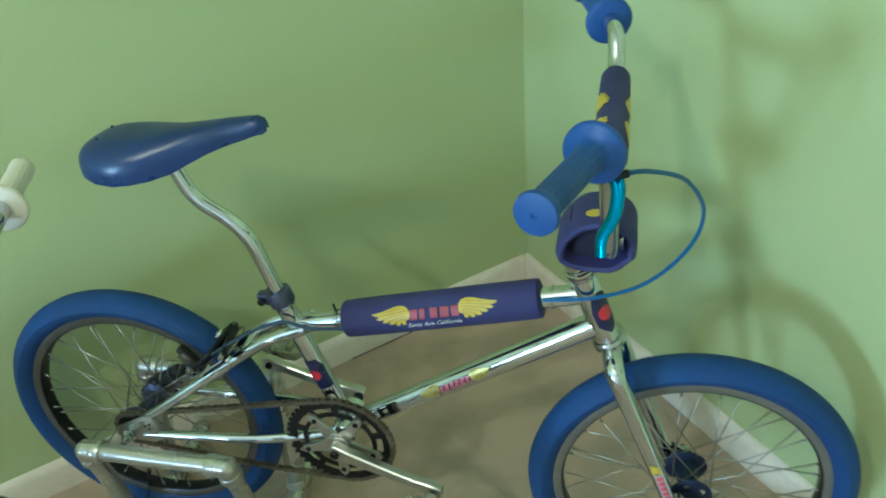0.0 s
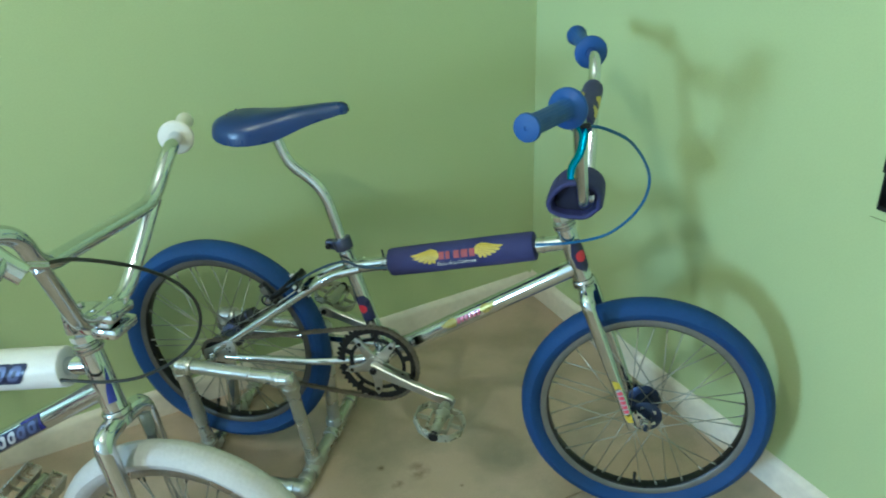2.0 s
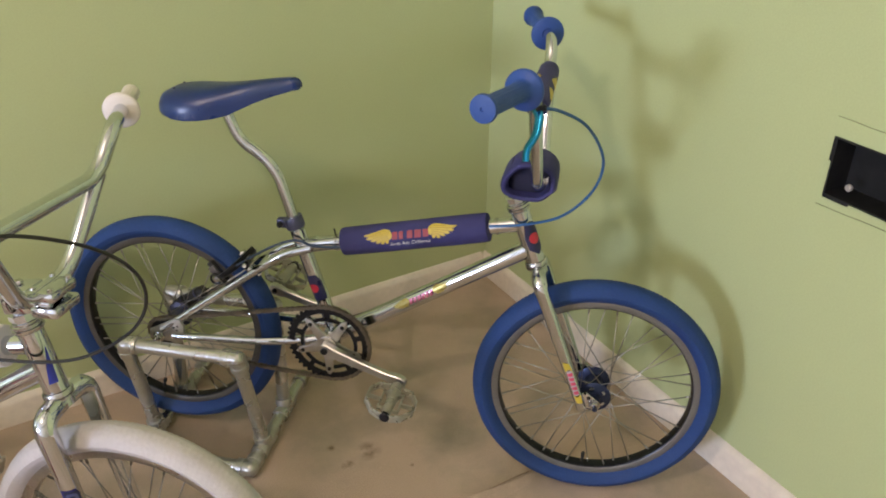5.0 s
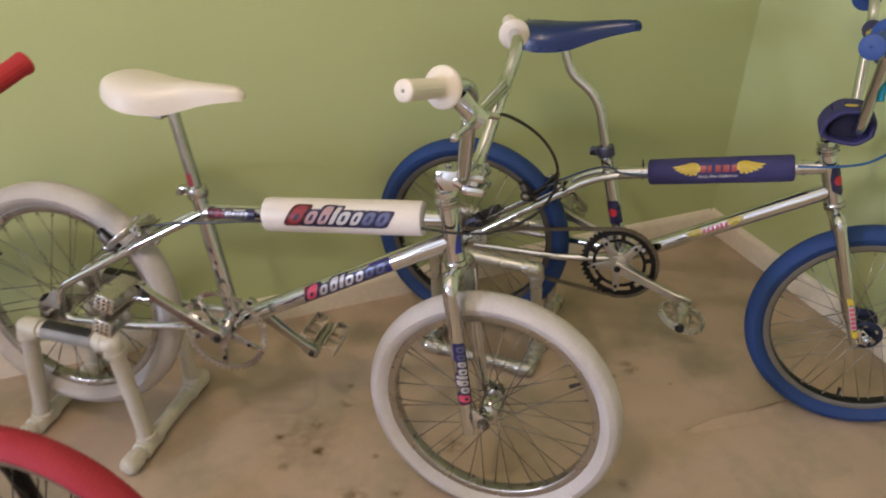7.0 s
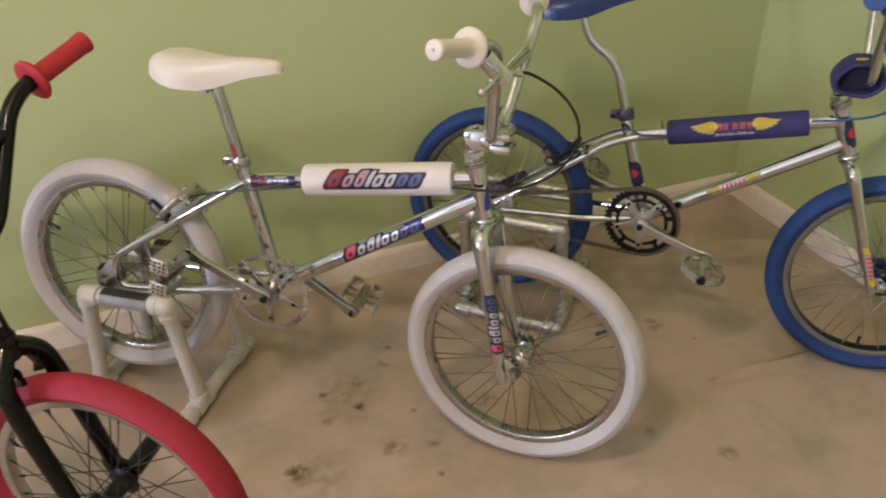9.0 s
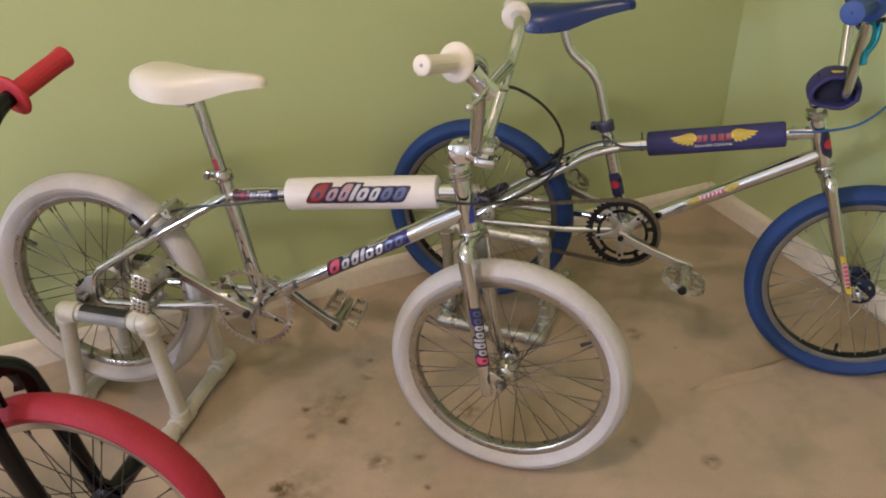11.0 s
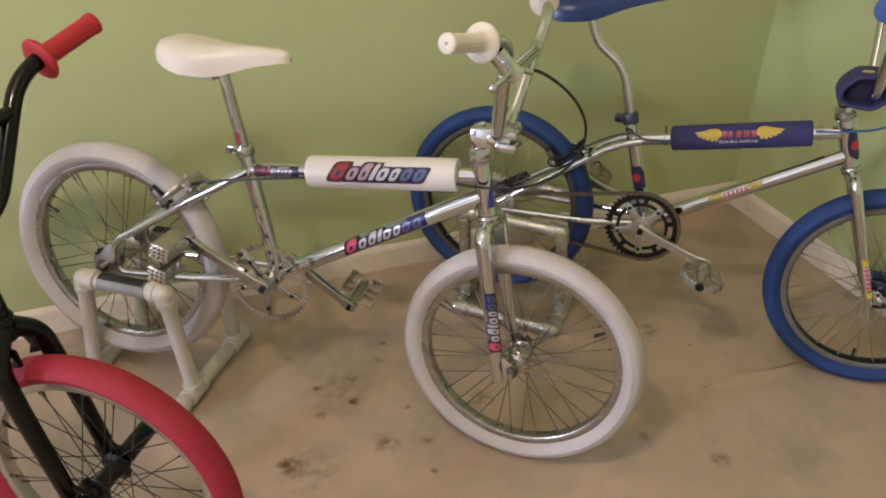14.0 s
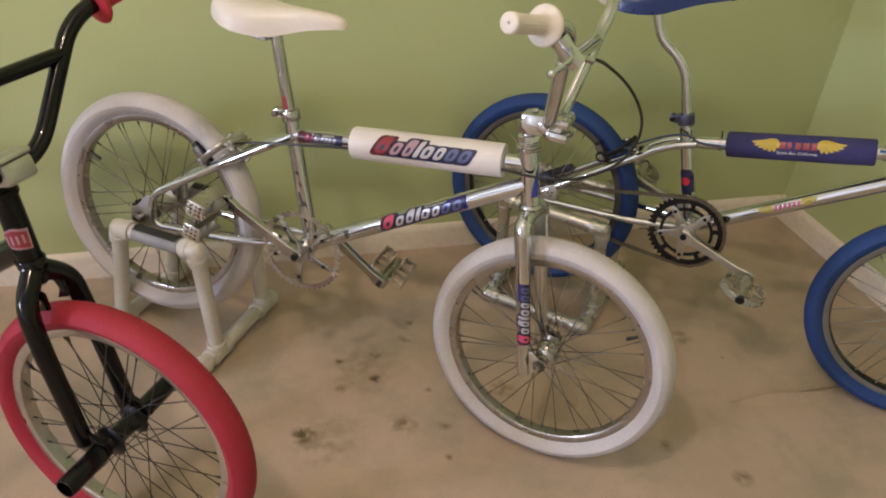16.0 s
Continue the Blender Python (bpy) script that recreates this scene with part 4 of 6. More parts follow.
def letter_blocks(u0, length, height, slant):
    """Heavy slanted round-cornered blocks that stand for a printed wordmark: a dark backing, a coloured face and a dark slot for each."""
    shapes = ((1.35, 1.0), (1.05, 0.72), (1.0, 1.0), (0.52, 0.96), (1.1, 0.72), (0.92, 0.72), (1.05, 0.72), (1.1, 0.72))
    unit = length / sum(w for w, _ in shapes)
    backs, faces, slots = [], [], []
    v0, e, u = -height / 2, height * 0.14, u0

    def slab(x0, x1, y0, y1, round_off=0.34):
        c = min((x1 - x0) * round_off, (y1 - y0) * round_off)
        flat = [(x0 + c, y0), (x1 - c, y0), (x1 - c * 0.3, y0 + c * 0.3), (x1, y0 + c), (x1, y1 - c), (x1 - c * 0.3, y1 - c * 0.3), (x1 - c, y1), (x0 + c, y1), (x0 + c * 0.3, y1 - c * 0.3), (x0, y1 - c), (x0, y0 + c), (x0 + c * 0.3, y0 + c * 0.3)]
        return [(x + slant * (y - v0) / height, y) for x, y in flat]
    for w, tall in shapes:
        wide, h = unit * w, height * tall
        backs.append(slab(u - e, u + wide * 0.97 + e * 0.6, v0 - e, v0 + h + e * 0.7, 0.2))
        faces.append(slab(u + wide * 0.08, u + wide * 0.84, v0, v0 + h))
        if w > 0.6:
            slots.append(slab(u + wide * 0.34, u + wide * 0.59, v0 + height * 0.20, v0 + height * 0.52))
        u += wide
    return backs, faces, slots


def wing(u0, v0, size, flip):
    """A spread wing outline with cut feathers."""
    pts = [(0, 0.10), (0.04, 0.24), (0.12, 0.35), (0.24, 0.40), (0.38, 0.38), (0.56, 0.31), (0.78, 0.24), (1.0, 0.20), (0.90, 0.12), (0.80, 0.10), (0.90, 0.03), (0.80, -0.02), (0.68, 0.01), (0.75, -0.09), (0.64, -0.12), (0.54, -0.07),
           (0.58, -0.18), (0.48, -0.20), (0.40, -0.12), (0.40, -0.25), (0.31, -0.25), (0.27, -0.14), (0.22, -0.25), (0.14, -0.22), (0.14, -0.10), (0.05, -0.06)]
    return [(u0 + (1 - x if flip else x) * size, v0 + y * size * 0.76) for x, y in pts]


def feather_lines(u0, v0, size, flip):
    out = []
    for x0, y0, x1, y1 in ((0.10, 0.22, 0.80, 0.12), (0.12, 0.15, 0.70, 0.02), (0.13, 0.08, 0.55, -0.06), (0.12, 0.02, 0.41, -0.11), (0.10, -0.03, 0.27, -0.13), (0.20, 0.31, 0.62, 0.23)):
        w = 0.013
        q = [(x0, y0 - w), (x1, y1 - w), (x1, y1 + w), (x0, y0 + w)]
        out.append([(u0 + (1 - x if flip else x) * size, v0 + y * size * 0.76) for x, y in q])
    return out


def wrapped_text(text, p0, p1, r, facing, u, v, size, shear=0.25):
    """Printed words laid round a tube."""
    c = bpy.data.curves.new("lettering", "FONT")
    c.body, c.size, c.shear, c.resolution_u = text, size, shear, 2
    tmp = bpy.data.objects.new("lettering", c)
    scene.collection.objects.link(tmp)
    bpy.context.view_layer.update()
    me = bpy.data.meshes.new_from_object(tmp.evaluated_get(bpy.context.evaluated_depsgraph_get()))
    bpy.data.objects.remove(tmp)
    p0, p1 = V(p0), V(p1)
    t = (p1 - p0).normalized()
    f = V(facing)
    f = (f - t * f.dot(t)).normalized()
    g = f.cross(t)
    bm = bmesh.new()
    bm.from_mesh(me)
    bpy.data.meshes.remove(me)
    for w in bm.verts:
        a = (w.co.y + v) / r
        w.co = p0 + t * (w.co.x + u) + (f * math.cos(a) + g * math.sin(a)) * (r + 0.0011)
    return bm


def stamps(name, polys, mat, parent, p0, p1, r, facing, label=""):
    """One printed piece for each outline, all on the same side of a tube."""
    for poly in polys:
        part(name, wrap(bmesh.new(), [poly], p0, p1, r, facing), mat, parent, label)


def fine_print(name, polys, mat, parent, p0, p1, r, facing):
    """Print too fine to pick apart, as one piece."""
    tagged(part(name, wrap(bmesh.new(), polys, p0, p1, r, facing), mat, parent), kind="stuff")


def frame_pad(name, root, p0, p1, r, mat, label):
    """A foam tube with a sewn cover and slightly rounded ends."""
    p0, p1 = V(p0), V(p1)
    h = (p1 - p0).length
    prof = [(0.014, 0.001), (r - 0.006, 0), (r - 0.001, 0.002), (r, 0.006), (r + 0.0006, h * 0.25), (r + 0.0002, h * 0.5), (r + 0.0006, h * 0.75), (r, h - 0.006), (r - 0.001, h - 0.002), (r - 0.006, h), (0.014, h - 0.001)]
    bm = lathe(bmesh.new(), prof, axis_matrix(p0, p1 - p0), 36)
    return part(name, bm, mat, root, label)


def at(p, q, f):
    return V(p).lerp(V(q), f)


def steering(head_low, axis, turn):
    """Turns the fork and bars about the head tube's axis."""
    o = V(head_low)
    return Matrix.Translation(o) @ Matrix.Rotation(radians(turn), 4, V(axis).normalized()) @ Matrix.Translation(-o)


def bike_root(name, origin, yaw, lean, base, label, group, slide=0.0, pitch=0.0):
    root = new(name)
    root.empty_display_size = 0.1
    root.matrix_world = pose(*origin, 0, 0, yaw) @ pose(0, 0, 0, -lean) @ pose(slide, 0, 0, 0, pitch) @ Matrix.Translation(base)
    return tagged(root, label, "bicycle", group)


def shift_to(root, base):
    """Parts are modelled from the rear axle; the root stands at the foot of the bike."""
    for ob in root.children:
        ob.matrix_basis = Matrix.Translation(-V(base)) @ ob.matrix_basis
    return root


def front_end(root, s, head_top, head_low, axle, crown_drop, leg_y, leg_r, mat, back, drop):
    """Head tube, headset, and a fork whose two legs run from the crown past the axle, which sits in plates ahead of them; s: the steering turn; back, drop: the leg ends from the axle."""
    u = (V(head_top) - V(head_low)).normalized()
    part("head_tube", cylinder(bmesh.new(), V(head_low) + u * 0.004, V(head_top) - u * 0.004, 0.0185, 26, 0.001), mat, root)
    for name, c, d in (("headset_cup", V(head_low), -u), ("headset_cup", V(head_top), u)):
        m = axis_matrix(c - d * 0.004, d)
        part(name, lathe(bmesh.new(), [(0.0, 0), (0.0205, 0), (0.0225, 0.003), (0.0225, 0.006), (0.0198, 0.0072), (0.0198, 0.0088), (0.0222, 0.0100), (0.0222, 0.0125), (0.0192, 0.0138), (0.0192, 0.016), (0.0, 0.016)], m, 28), CHROME_OLD, root)
    part("headset_nut", lathe(bmesh.new(), [(0, 0), (0.0175, 0), (0.0175, 0.004), (0.0195, 0.005), (0.0195, 0.013), (0.0165, 0.015), (0, 0.015)], axis_matrix(V(head_top) + u * 0.012, u), 8), CHROME, root, m=s)
    crown = V(head_low) - u * crown_drop
    bm = cylinder(bmesh.new(), V(head_low) - u * 0.01, crown, 0.0165, 22, 0.002)
    fork = part("fork", bm, mat, root, m=s)
    ax = V(axle)
    for side in (-1, 1):
        top = crown + V((0, side * 0.010, 0)) + u * 0.010
        sh = crown + V((0, side * leg_y, 0)) - u * 0.004 + V((0.003, 0, 0))
        low = ax + V((-back, side * (leg_y + 0.001), -drop))
        bm = sweep(bmesh.new(), fillet([top, sh + u * 0.012, low], 0.030, 9), (leg_r * 1.08, leg_r * 0.76), 18)
        tip = (low - sh).normalized()
        lathe(bm, [(leg_r * 0.76, 0), (leg_r * 0.70, 0.004), (leg_r * 0.45, 0.007), (0, 0.008)], axis_matrix(low, tip), 18)
        part("fork_leg", bm, mat, fork)
        bm = prism(bmesh.new(), [(-back - 0.005, 0.020), (-back + 0.008, 0.026), (0.000, 0.012), (0.009, 0.006), (0.0105, -0.003), (0.006, -0.010), (-0.005, -0.012), (-back, -drop)], 0.005, Matrix.Translation(ax + V((0, side * (leg_y - 0.001), 0))) @ Matrix.Rotation(radians(90), 4, "X"), 0.001)
        plate = part("fork_end", bm, mat, fork)
        if drop < 0.02:
            for hx, hz, hr in ((-0.012, 0.014, 0.0040), (-0.020, 0.024, 0.0028)):
                part("hole", cylinder(bmesh.new(), ax + V((hx, side * (leg_y - 0.001) - 0.0031, hz)), ax + V((hx, side * (leg_y - 0.001) + 0.0031, hz)), hr, 10), BLACK_ALLOY, plate)
        bm = nut(bmesh.new(), ax + V((0, side * (leg_y + 0.004), 0)), V((0, side, 0)))
        cylinder(bm, ax + V((0, side * (leg_y + 0.002), 0)), ax + V((0, side * (leg_y + 0.004), 0)), 0.0125, 18)
        cylinder(bm, ax + V((0, side * (leg_y + 0.012), 0)), ax + V((0, side * (leg_y + 0.019), 0)), 0.0047, 12)
        part("axle_nut", bm, STEEL_DARK if drop > 0.02 else CHROME_OLD, fork)
    return fork, crown, u


def rear_end(root, y=0.058, reach=0.085, mat=CHROME_OLD):
    for side in (-1, 1):
        bm = nut(bmesh.new(), (0, side * (y + 0.005), 0), (0, side, 0))
        cylinder(bm, (0, side * (y + 0.003), 0), (0, side * (y + 0.005), 0), 0.0125, 18)
        cylinder(bm, (0, side * (y + 0.01), 0), (0, side * reach, 0), 0.0047, 12)
        part("axle_nut", bm, mat, root)


def handlebar(root, s, low, top, end, cross_z, r, mat, cross_r=None, bend=0.035, loop=False):
    """Bars with a rise: low, top and end are points on the left half. loop: one tube runs from grip to grip through
    the crossbar, and the uprights are welded under its bends; otherwise the uprights bend into the grips."""
    mirror = lambda p: (p[0], -p[1], p[2])
    p = at(low, top, (cross_z - low[2]) / (top[2] - low[2]))
    if loop:
        path = [mirror(end), mirror(top), mirror(p), tuple(p), top, end]
        bar = part("handlebar", sweep(bmesh.new(), fillet(path, bend, 9), r, 18), mat, root, m=s)
        q = tuple(at(low, p, 1.04))
        part("upright", sweep(bmesh.new(), fillet([mirror(q), mirror(low), low, q], 0.035, 7), r * 0.98, 18), mat, bar)
    else:
        path = [mirror(end), mirror(top), mirror(low), low, top, end]
        bar = part("handlebar", sweep(bmesh.new(), fillet(path, bend, 7), r, 18), mat, root, m=s)
        part("crossbar", tube([mirror(p), tuple(p)], cross_r or r * 0.9, seg=16), mat, bar)
    return bar, p


# ---- the chrome bicycle with blue tyres ----
def blue_bike():
    base = (0.45, 0, -0.285)
    root = bike_root("bmx_bicycle", (-0.982, -0.212, 0.295), -42.5, 3.3, base, "chrome BMX bicycle with blue tyres, saddle and grips", "bicycles in the corner")
    bb, cluster, head_top, head_low = V((0.381, 0, 0.025)), V((0.321, 0, 0.228)), V((0.756, 0, 0.357)), V((0.796, 0, 0.247))
    hub = V((0.934, 0.015, -0.043))
    axis = head_top - head_low
    s = steering(head_low, axis, 3.0)
    axle = s.inverted() @ hub
    sb = Matrix.Translation((0.79, 0, 0.42)) @ Matrix.Rotation(radians(0.2), 4, "X") @ Matrix.Translation((-0.79, 0, -0.42))
    seat_dir = (cluster - bb).normalized()
    part("seat_tube", tube([bb, cluster + seat_dir * 0.035], 0.0155, seg=20), CHROME, root)
    tt0, tt1 = V((0.322, 0, 0.226)), V((0.764, 0, 0.324))
    part("top_tube", tube([tt0, tt1], 0.0150, seg=20), CHROME, root)
    dt0, dt1 = bb + V((0.01, 0, 0.002)), V((0.778, 0, 0.272))
    part("down_tube", tube([dt0, dt1], 0.0175, seg=20), CHROME, root)
    for side in (-1, 1):
        part("seat_stay", tube([(0.345, side * 0.017, 0.232), (0.283, side * 0.026, 0.213), (0.006, side * 0.056, 0.012)], (0.0095, 0.0085), 0.04), CHROME, root)
        part("chain_stay", tube([(0.362, side * 0.028, 0.024), (0.24, side * 0.050, 0.012), (0.028, side * 0.056, 0.0)], (0.0095, 0.008), 0.05), CHROME, root)
        bm = prism(bmesh.new(), [(-0.024, -0.004), (-0.018, -0.013), (0.048, -0.013), (0.056, -0.004), (0.060, 0.030), (0.052, 0.046), (0.040, 0.046), (-0.022, 0.012)], 0.006, Matrix.Translation((0, side * 0.058, 0)) @ Matrix.Rotation(radians(90), 4, "X"), 0.001)
        plate = part("dropout", bm, ALLOY, root, "dull silver dropout plate with three drilled holes")
        for hx, hz in ((0.036, 0.024), (0.045, 0.028), (0.043, 0.018)):
            part("hole", cylinder(bmesh.new(), (hx, side * 0.058 - 0.0036, hz), (hx, side * 0.058 + 0.0036, hz), 0.0026, 8), BLACK_ALLOY, plate)
    part("stay_bridge", tube([(0.232, -0.03, 0.176), (0.232, 0.03, 0.176)], 0.007), CHROME, root)
    # black guard strapped round the far seat stay, close to the hub
    g0, g1 = V((0.006, 0.056, 0.012)), V((0.283, 0.026, 0.213))
    guard = part("stay_guard", sweep(bmesh.new(), [at(g0, g1, f) + V((-0.004, -0.006, 0.008)) for f in (-0.06, -0.03, 0.08, 0.18, 0.21)], (0.015, 0.013), 12, flat=0.7), BLACK_RUBBER, root, "black rubber guard strapped round the stay")
    for f in (0.01, 0.15):
        part("strap", lathe(bmesh.new(), [(0.0150, -0.003), (0.0162, -0.002), (0.0162, 0.002), (0.0150, 0.003)], axis_matrix(at(g0, g1, f) + V((-0.004, -0.006, 0.008)), g1 - g0), 18), DULL_BLUE, guard)
    rear_end(root, y=0.061)
    fork, crown, u = front_end(root, s, head_top, head_low, axle, 0.026, 0.054, 0.0135, CHROME, 0.025, 0.010)
    # wheels
    wheel("rear_wheel", root, pose(-0.002, 0.005, -0.003, -1.6, 0, 1.0) @ Matrix.Rotation(0.3, 4, "Y"), BLUE_TYRE, RIM_DULL, STEEL, DULL_BLUE, 0.0005, 0.027, 0.030, 272, BLACK_ALLOY)
    wheel("front_wheel", root, Matrix.Translation(hub) @ pose(0, 0, 0, 0, 0, 3.3) @ pose(0, 0, 0, -1.2), BLUE_TYRE, RIM_GREY, STEEL, BLUE_ALLOY, 0.0005, 0.031, 0.030, 268, BLACK_ALLOY)
    # rear sprocket
    part("sprocket", washer(bmesh.new(), 0.014, 0.0335, 0.0032, Matrix.Translation((0, -0.043, 0)) @ Y_AXIS, teeth=16, tooth=0.005), BLACK_ALLOY, root)
    chainset(root, bb, BLACK_ALLOY, ALLOY, (0.543, -0.018), (0.214, 0.062), 44, 0.0915, 10)
    part("chain", chain_mesh(bb, 0.0885, (0, 0, 0), 0.032, -0.045, 0.006), CHAIN_STEEL, root)
    resin_pedal(root, (0.543, -0.098, -0.018), -1, 12)
    resin_pedal(root, (0.214, 0.098, 0.062), 1, 20)
    # layback post, clamp and saddle
    part("seat_post", tube([cluster + seat_dir * 0.02, (0.274, 0, 0.398), (0.205, 0, 0.444), (0.187, 0, 0.492)], 0.0112, 0.04, 18), CHROME, root)
    c = cluster + seat_dir * 0.052
    bm = lathe(bmesh.new(), [(0.0115, -0.012), (0.0185, -0.012), (0.0195, -0.010), (0.0195, 0.010), (0.0185, 0.012), (0.0115, 0.012)], axis_matrix(c, seat_dir), 26)
    box(bm, (0.024, 0.017, 0.019), Matrix.Translation(c + V((-0.024, 0, -0.004))), 0.003)
    clamp = part("seat_clamp", bm, DULL_BLUE, root)
    part("clamp_bolt", cylinder(bmesh.new(), c + V((-0.027, -0.016, -0.004)), c + V((-0.027, 0.016, -0.004)), 0.006, 12, 0.001), BLACK_ALLOY, clamp)
    seat = part("saddle", saddle_mesh(0.058, 0.341, 0.538, 0.577, 0.066, 0.053), BLUE_PLASTIC, root, "moulded glossy blue plastic saddle")
    part("saddle_rails", saddle_rails(0.17, 0.540, 0.040), CHROME_OLD, seat)
    for dy in (-0.02, 0.02):
        for dx in (0.0, 0.014):
            part("vent_hole", cylinder(bmesh.new(), (0.094 + dx, dy, 0.538), (0.094 + dx, dy, 0.5446), 0.0022, 8), NAVY_INK, seat)
    # bars, stem, pads and grips
    bar, xb = handlebar(root, sb, (0.792, 0.055, 0.420), (0.784, 0.160, 0.636), (0.730, 0.328, 0.645), 0.588, 0.0112, CHROME, bend=0.030, loop=True)
    for side in (-1, 1):
        top, end = V((0.784, side * 0.160, 0.636)), V((0.730, side * 0.328, 0.645))
        grip(bar, at(top, end, 0.20), end + (end - top).normalized() * 0.002, BLUE_RUBBER, 0.032, 0.0155)
    pad = frame_pad("crossbar_pad", bar, (xb.x, -xb.y * 0.86, xb.z), (xb.x, xb.y * 0.86, xb.z), 0.0190, NAVY_CLOTH, "navy crossbar pad with yellow wing shapes")
    for f in ((-1, 0, 0.5), (1, 0, 0.3)):
        stamps("pad_wing", [wing(0.025, -0.006, 0.055, True), wing(0.105, -0.006, 0.055, False)], YELLOW_INK, pad, (xb.x, -xb.y * 0.86, xb.z), (xb.x, xb.y * 0.86, xb.z), 0.0197, f)
    st_top = V(head_top) + u * 0.028
    bm = cylinder(bmesh.new(), st_top, st_top + u * 0.03, 0.0125, 20, 0.001)
    box(bm, (0.062, 0.030, 0.026), Matrix.Translation(V((0.766, 0, 0.412))) @ Matrix.Rotation(radians(-12), 4, "Y"), 0.005)
    box(bm, (0.034, 0.044, 0.036), Matrix.Translation(V((0.797, 0, 0.417))), 0.006)
    part("stem", bm, CHROME, root)
    # padded cover round the stem: a thick soft six-sided loop, open to both sides
    bm, rings = bmesh.new(), []
    pc = V((0.775, 0, 0.420))
    outline = [(0.050, -0.008), (0.050, 0.026), (0.022, 0.046), (-0.022, 0.042), (-0.050, 0.012), (-0.054, -0.020), (-0.020, -0.034), (0.026, -0.034)]
    loop = fillet([(x, 0, z) for x, z in outline + outline[:1]], 0.016, 4)[:-1]
    for q in loop:
        n = q.normalized()
        rings.append([bm.verts.new(pc + q - n * d + V((0, y, 0))) for d, y in ((0, -0.030), (0.0, 0.030), (0.003, 0.042), (0.007, 0.045), (0.011, 0.042), (0.016, 0.0), (0.011, -0.042), (0.007, -0.045), (0.003, -0.042))])
    for a, b in zip(rings, rings[1:] + rings[:1]):
        for j in range(9):
            bm.faces.new((a[j], a[(j + 1) % 9], b[(j + 1) % 9], b[j]))
    bmesh.ops.recalc_face_normals(bm, faces=bm.faces[:])
    spad = part("stem_pad", bm, NAVY_CLOTH, root, "thick navy padded stem cover")
    # added dark block fills the cover's hollow and stands in for its shade
    part("pad_lining", box(bmesh.new(), (0.076, 0.052, 0.056), Matrix.Translation(pc + V((0, 0.004, 0.003))), 0.008), HOLLOW_SHADE, spad, "dark block added for the shade inside the stem cover")
    bm = bmesh.new()
    prism(bm, [(0.012 * math.cos(a), 0.008 * math.sin(a)) for a in (2 * math.pi * k / 14 for k in range(14))], 0.0014, Matrix.Translation(pc + V((-0.004, -0.020, 0.0445))) @ Matrix.Rotation(radians(-6), 4, "Y"))
    part("pad_patch", bm, YELLOW_INK, spad)
    # brake lever and its blue cable to the rear caliper
    lv = part("brake_lever", sweep(bmesh.new(), fillet([(0.779, -0.168, 0.612), (0.797, -0.184, 0.600), (0.795, -0.200, 0.570), (0.782, -0.211, 0.550), (0.783, -0.219, 0.533)], 0.012, 5), (0.0105, 0.0075), 12, flat=0.65), AQUA_ALLOY, root, "aqua anodised brake lever", m=sb)
    part("lever_clamp", lathe(bmesh.new(), [(0.0115, -0.008), (0.0165, -0.008), (0.0165, 0.008), (0.0115, 0.008)], axis_matrix((0.781, -0.176, 0.6307), (-0.051, -0.168, 0.006)), 20), AQUA_ALLOY, lv)
    part("lever_bolt", cylinder(bmesh.new(), (0.790, -0.186, 0.606), (0.806, -0.184, 0.610), 0.0045, 10, 0.001), BLACK_ALLOY, lv)
    cable = smooth_path([(0.796, -0.182, 0.606), (0.826, -0.150, 0.594), (0.870, -0.085, 0.550), (0.901, -0.015, 0.470), (0.889, 0.0, 0.405), (0.840, -0.010, 0.354), (0.775, -0.024, 0.335), (0.705, -0.021, 0.322)])
    part("brake_cable", sweep(bmesh.new(), cable, 0.0027, 8), BLUE_CABLE, root)
    cable = smooth_path([(0.42, -0.022, 0.244), (0.355, -0.024, 0.240), (0.318, -0.026, 0.250), (0.275, -0.03, 0.236), (0.222, -0.034, 0.205), (0.176, -0.045, 0.176)])
    part("brake_cable", sweep(bmesh.new(), cable, 0.0027, 8), DARK_CABLE, root)
    for f in (0.165, 0.895):
        clip = part("cable_clip", lathe(bmesh.new(), [(0.0152, -0.003), (0.0168, -0.003), (0.0168, 0.003), (0.0152, 0.003)], axis_matrix(at(tt0, tt1, f), tt1 - tt0), 22), CHROME_OLD, root)
        if f < 0.5:
            part("clip_tail", tube([at(tt0, tt1, f) + V((0, -0.004, 0.014)), at(tt0, tt1, f) + V((-0.004, -0.003, 0.031))], 0.0018, seg=6), BLACK_ALLOY, clip)
    caliper = brake_caliper(root, (0.206, 0, 0.164), (0.78, 0, 0.62), BLACK_ALLOY, 1.1)
    ring = [V((0.143 + 0.012 * math.cos(a), -0.046, 0.150 + 0.011 * math.sin(a))) for a in (2 * math.pi * k / 16 for k in range(15))]
    part("release_loop", tube(ring, 0.0024, seg=8), BLACK_ALLOY, caliper)
    # top tube pad with its print
    p0, p1, r = at(tt0, tt1, 0.195), at(tt0, tt1, 0.862), 0.0285
    tp = frame_pad("top_tube_pad", root, p0, p1, r, NAVY_CLOTH, "navy top-tube pad with yellow wings and red print")
    face = (0, -1, 0.55)
    wings = ((0.054, -0.004, 0.060, True), (0.186, -0.002, 0.060, False))
    stamps("pad_wing", [wing(*w) for w in wings], YELLOW_INK, tp, p0, p1, r + 0.0006, face, "yellow wing print")
    fine_print("feather_lines", [q for w in wings for q in feather_lines(*w)], YELLOW_DARK, tp, p0, p1, r + 0.0013, face)
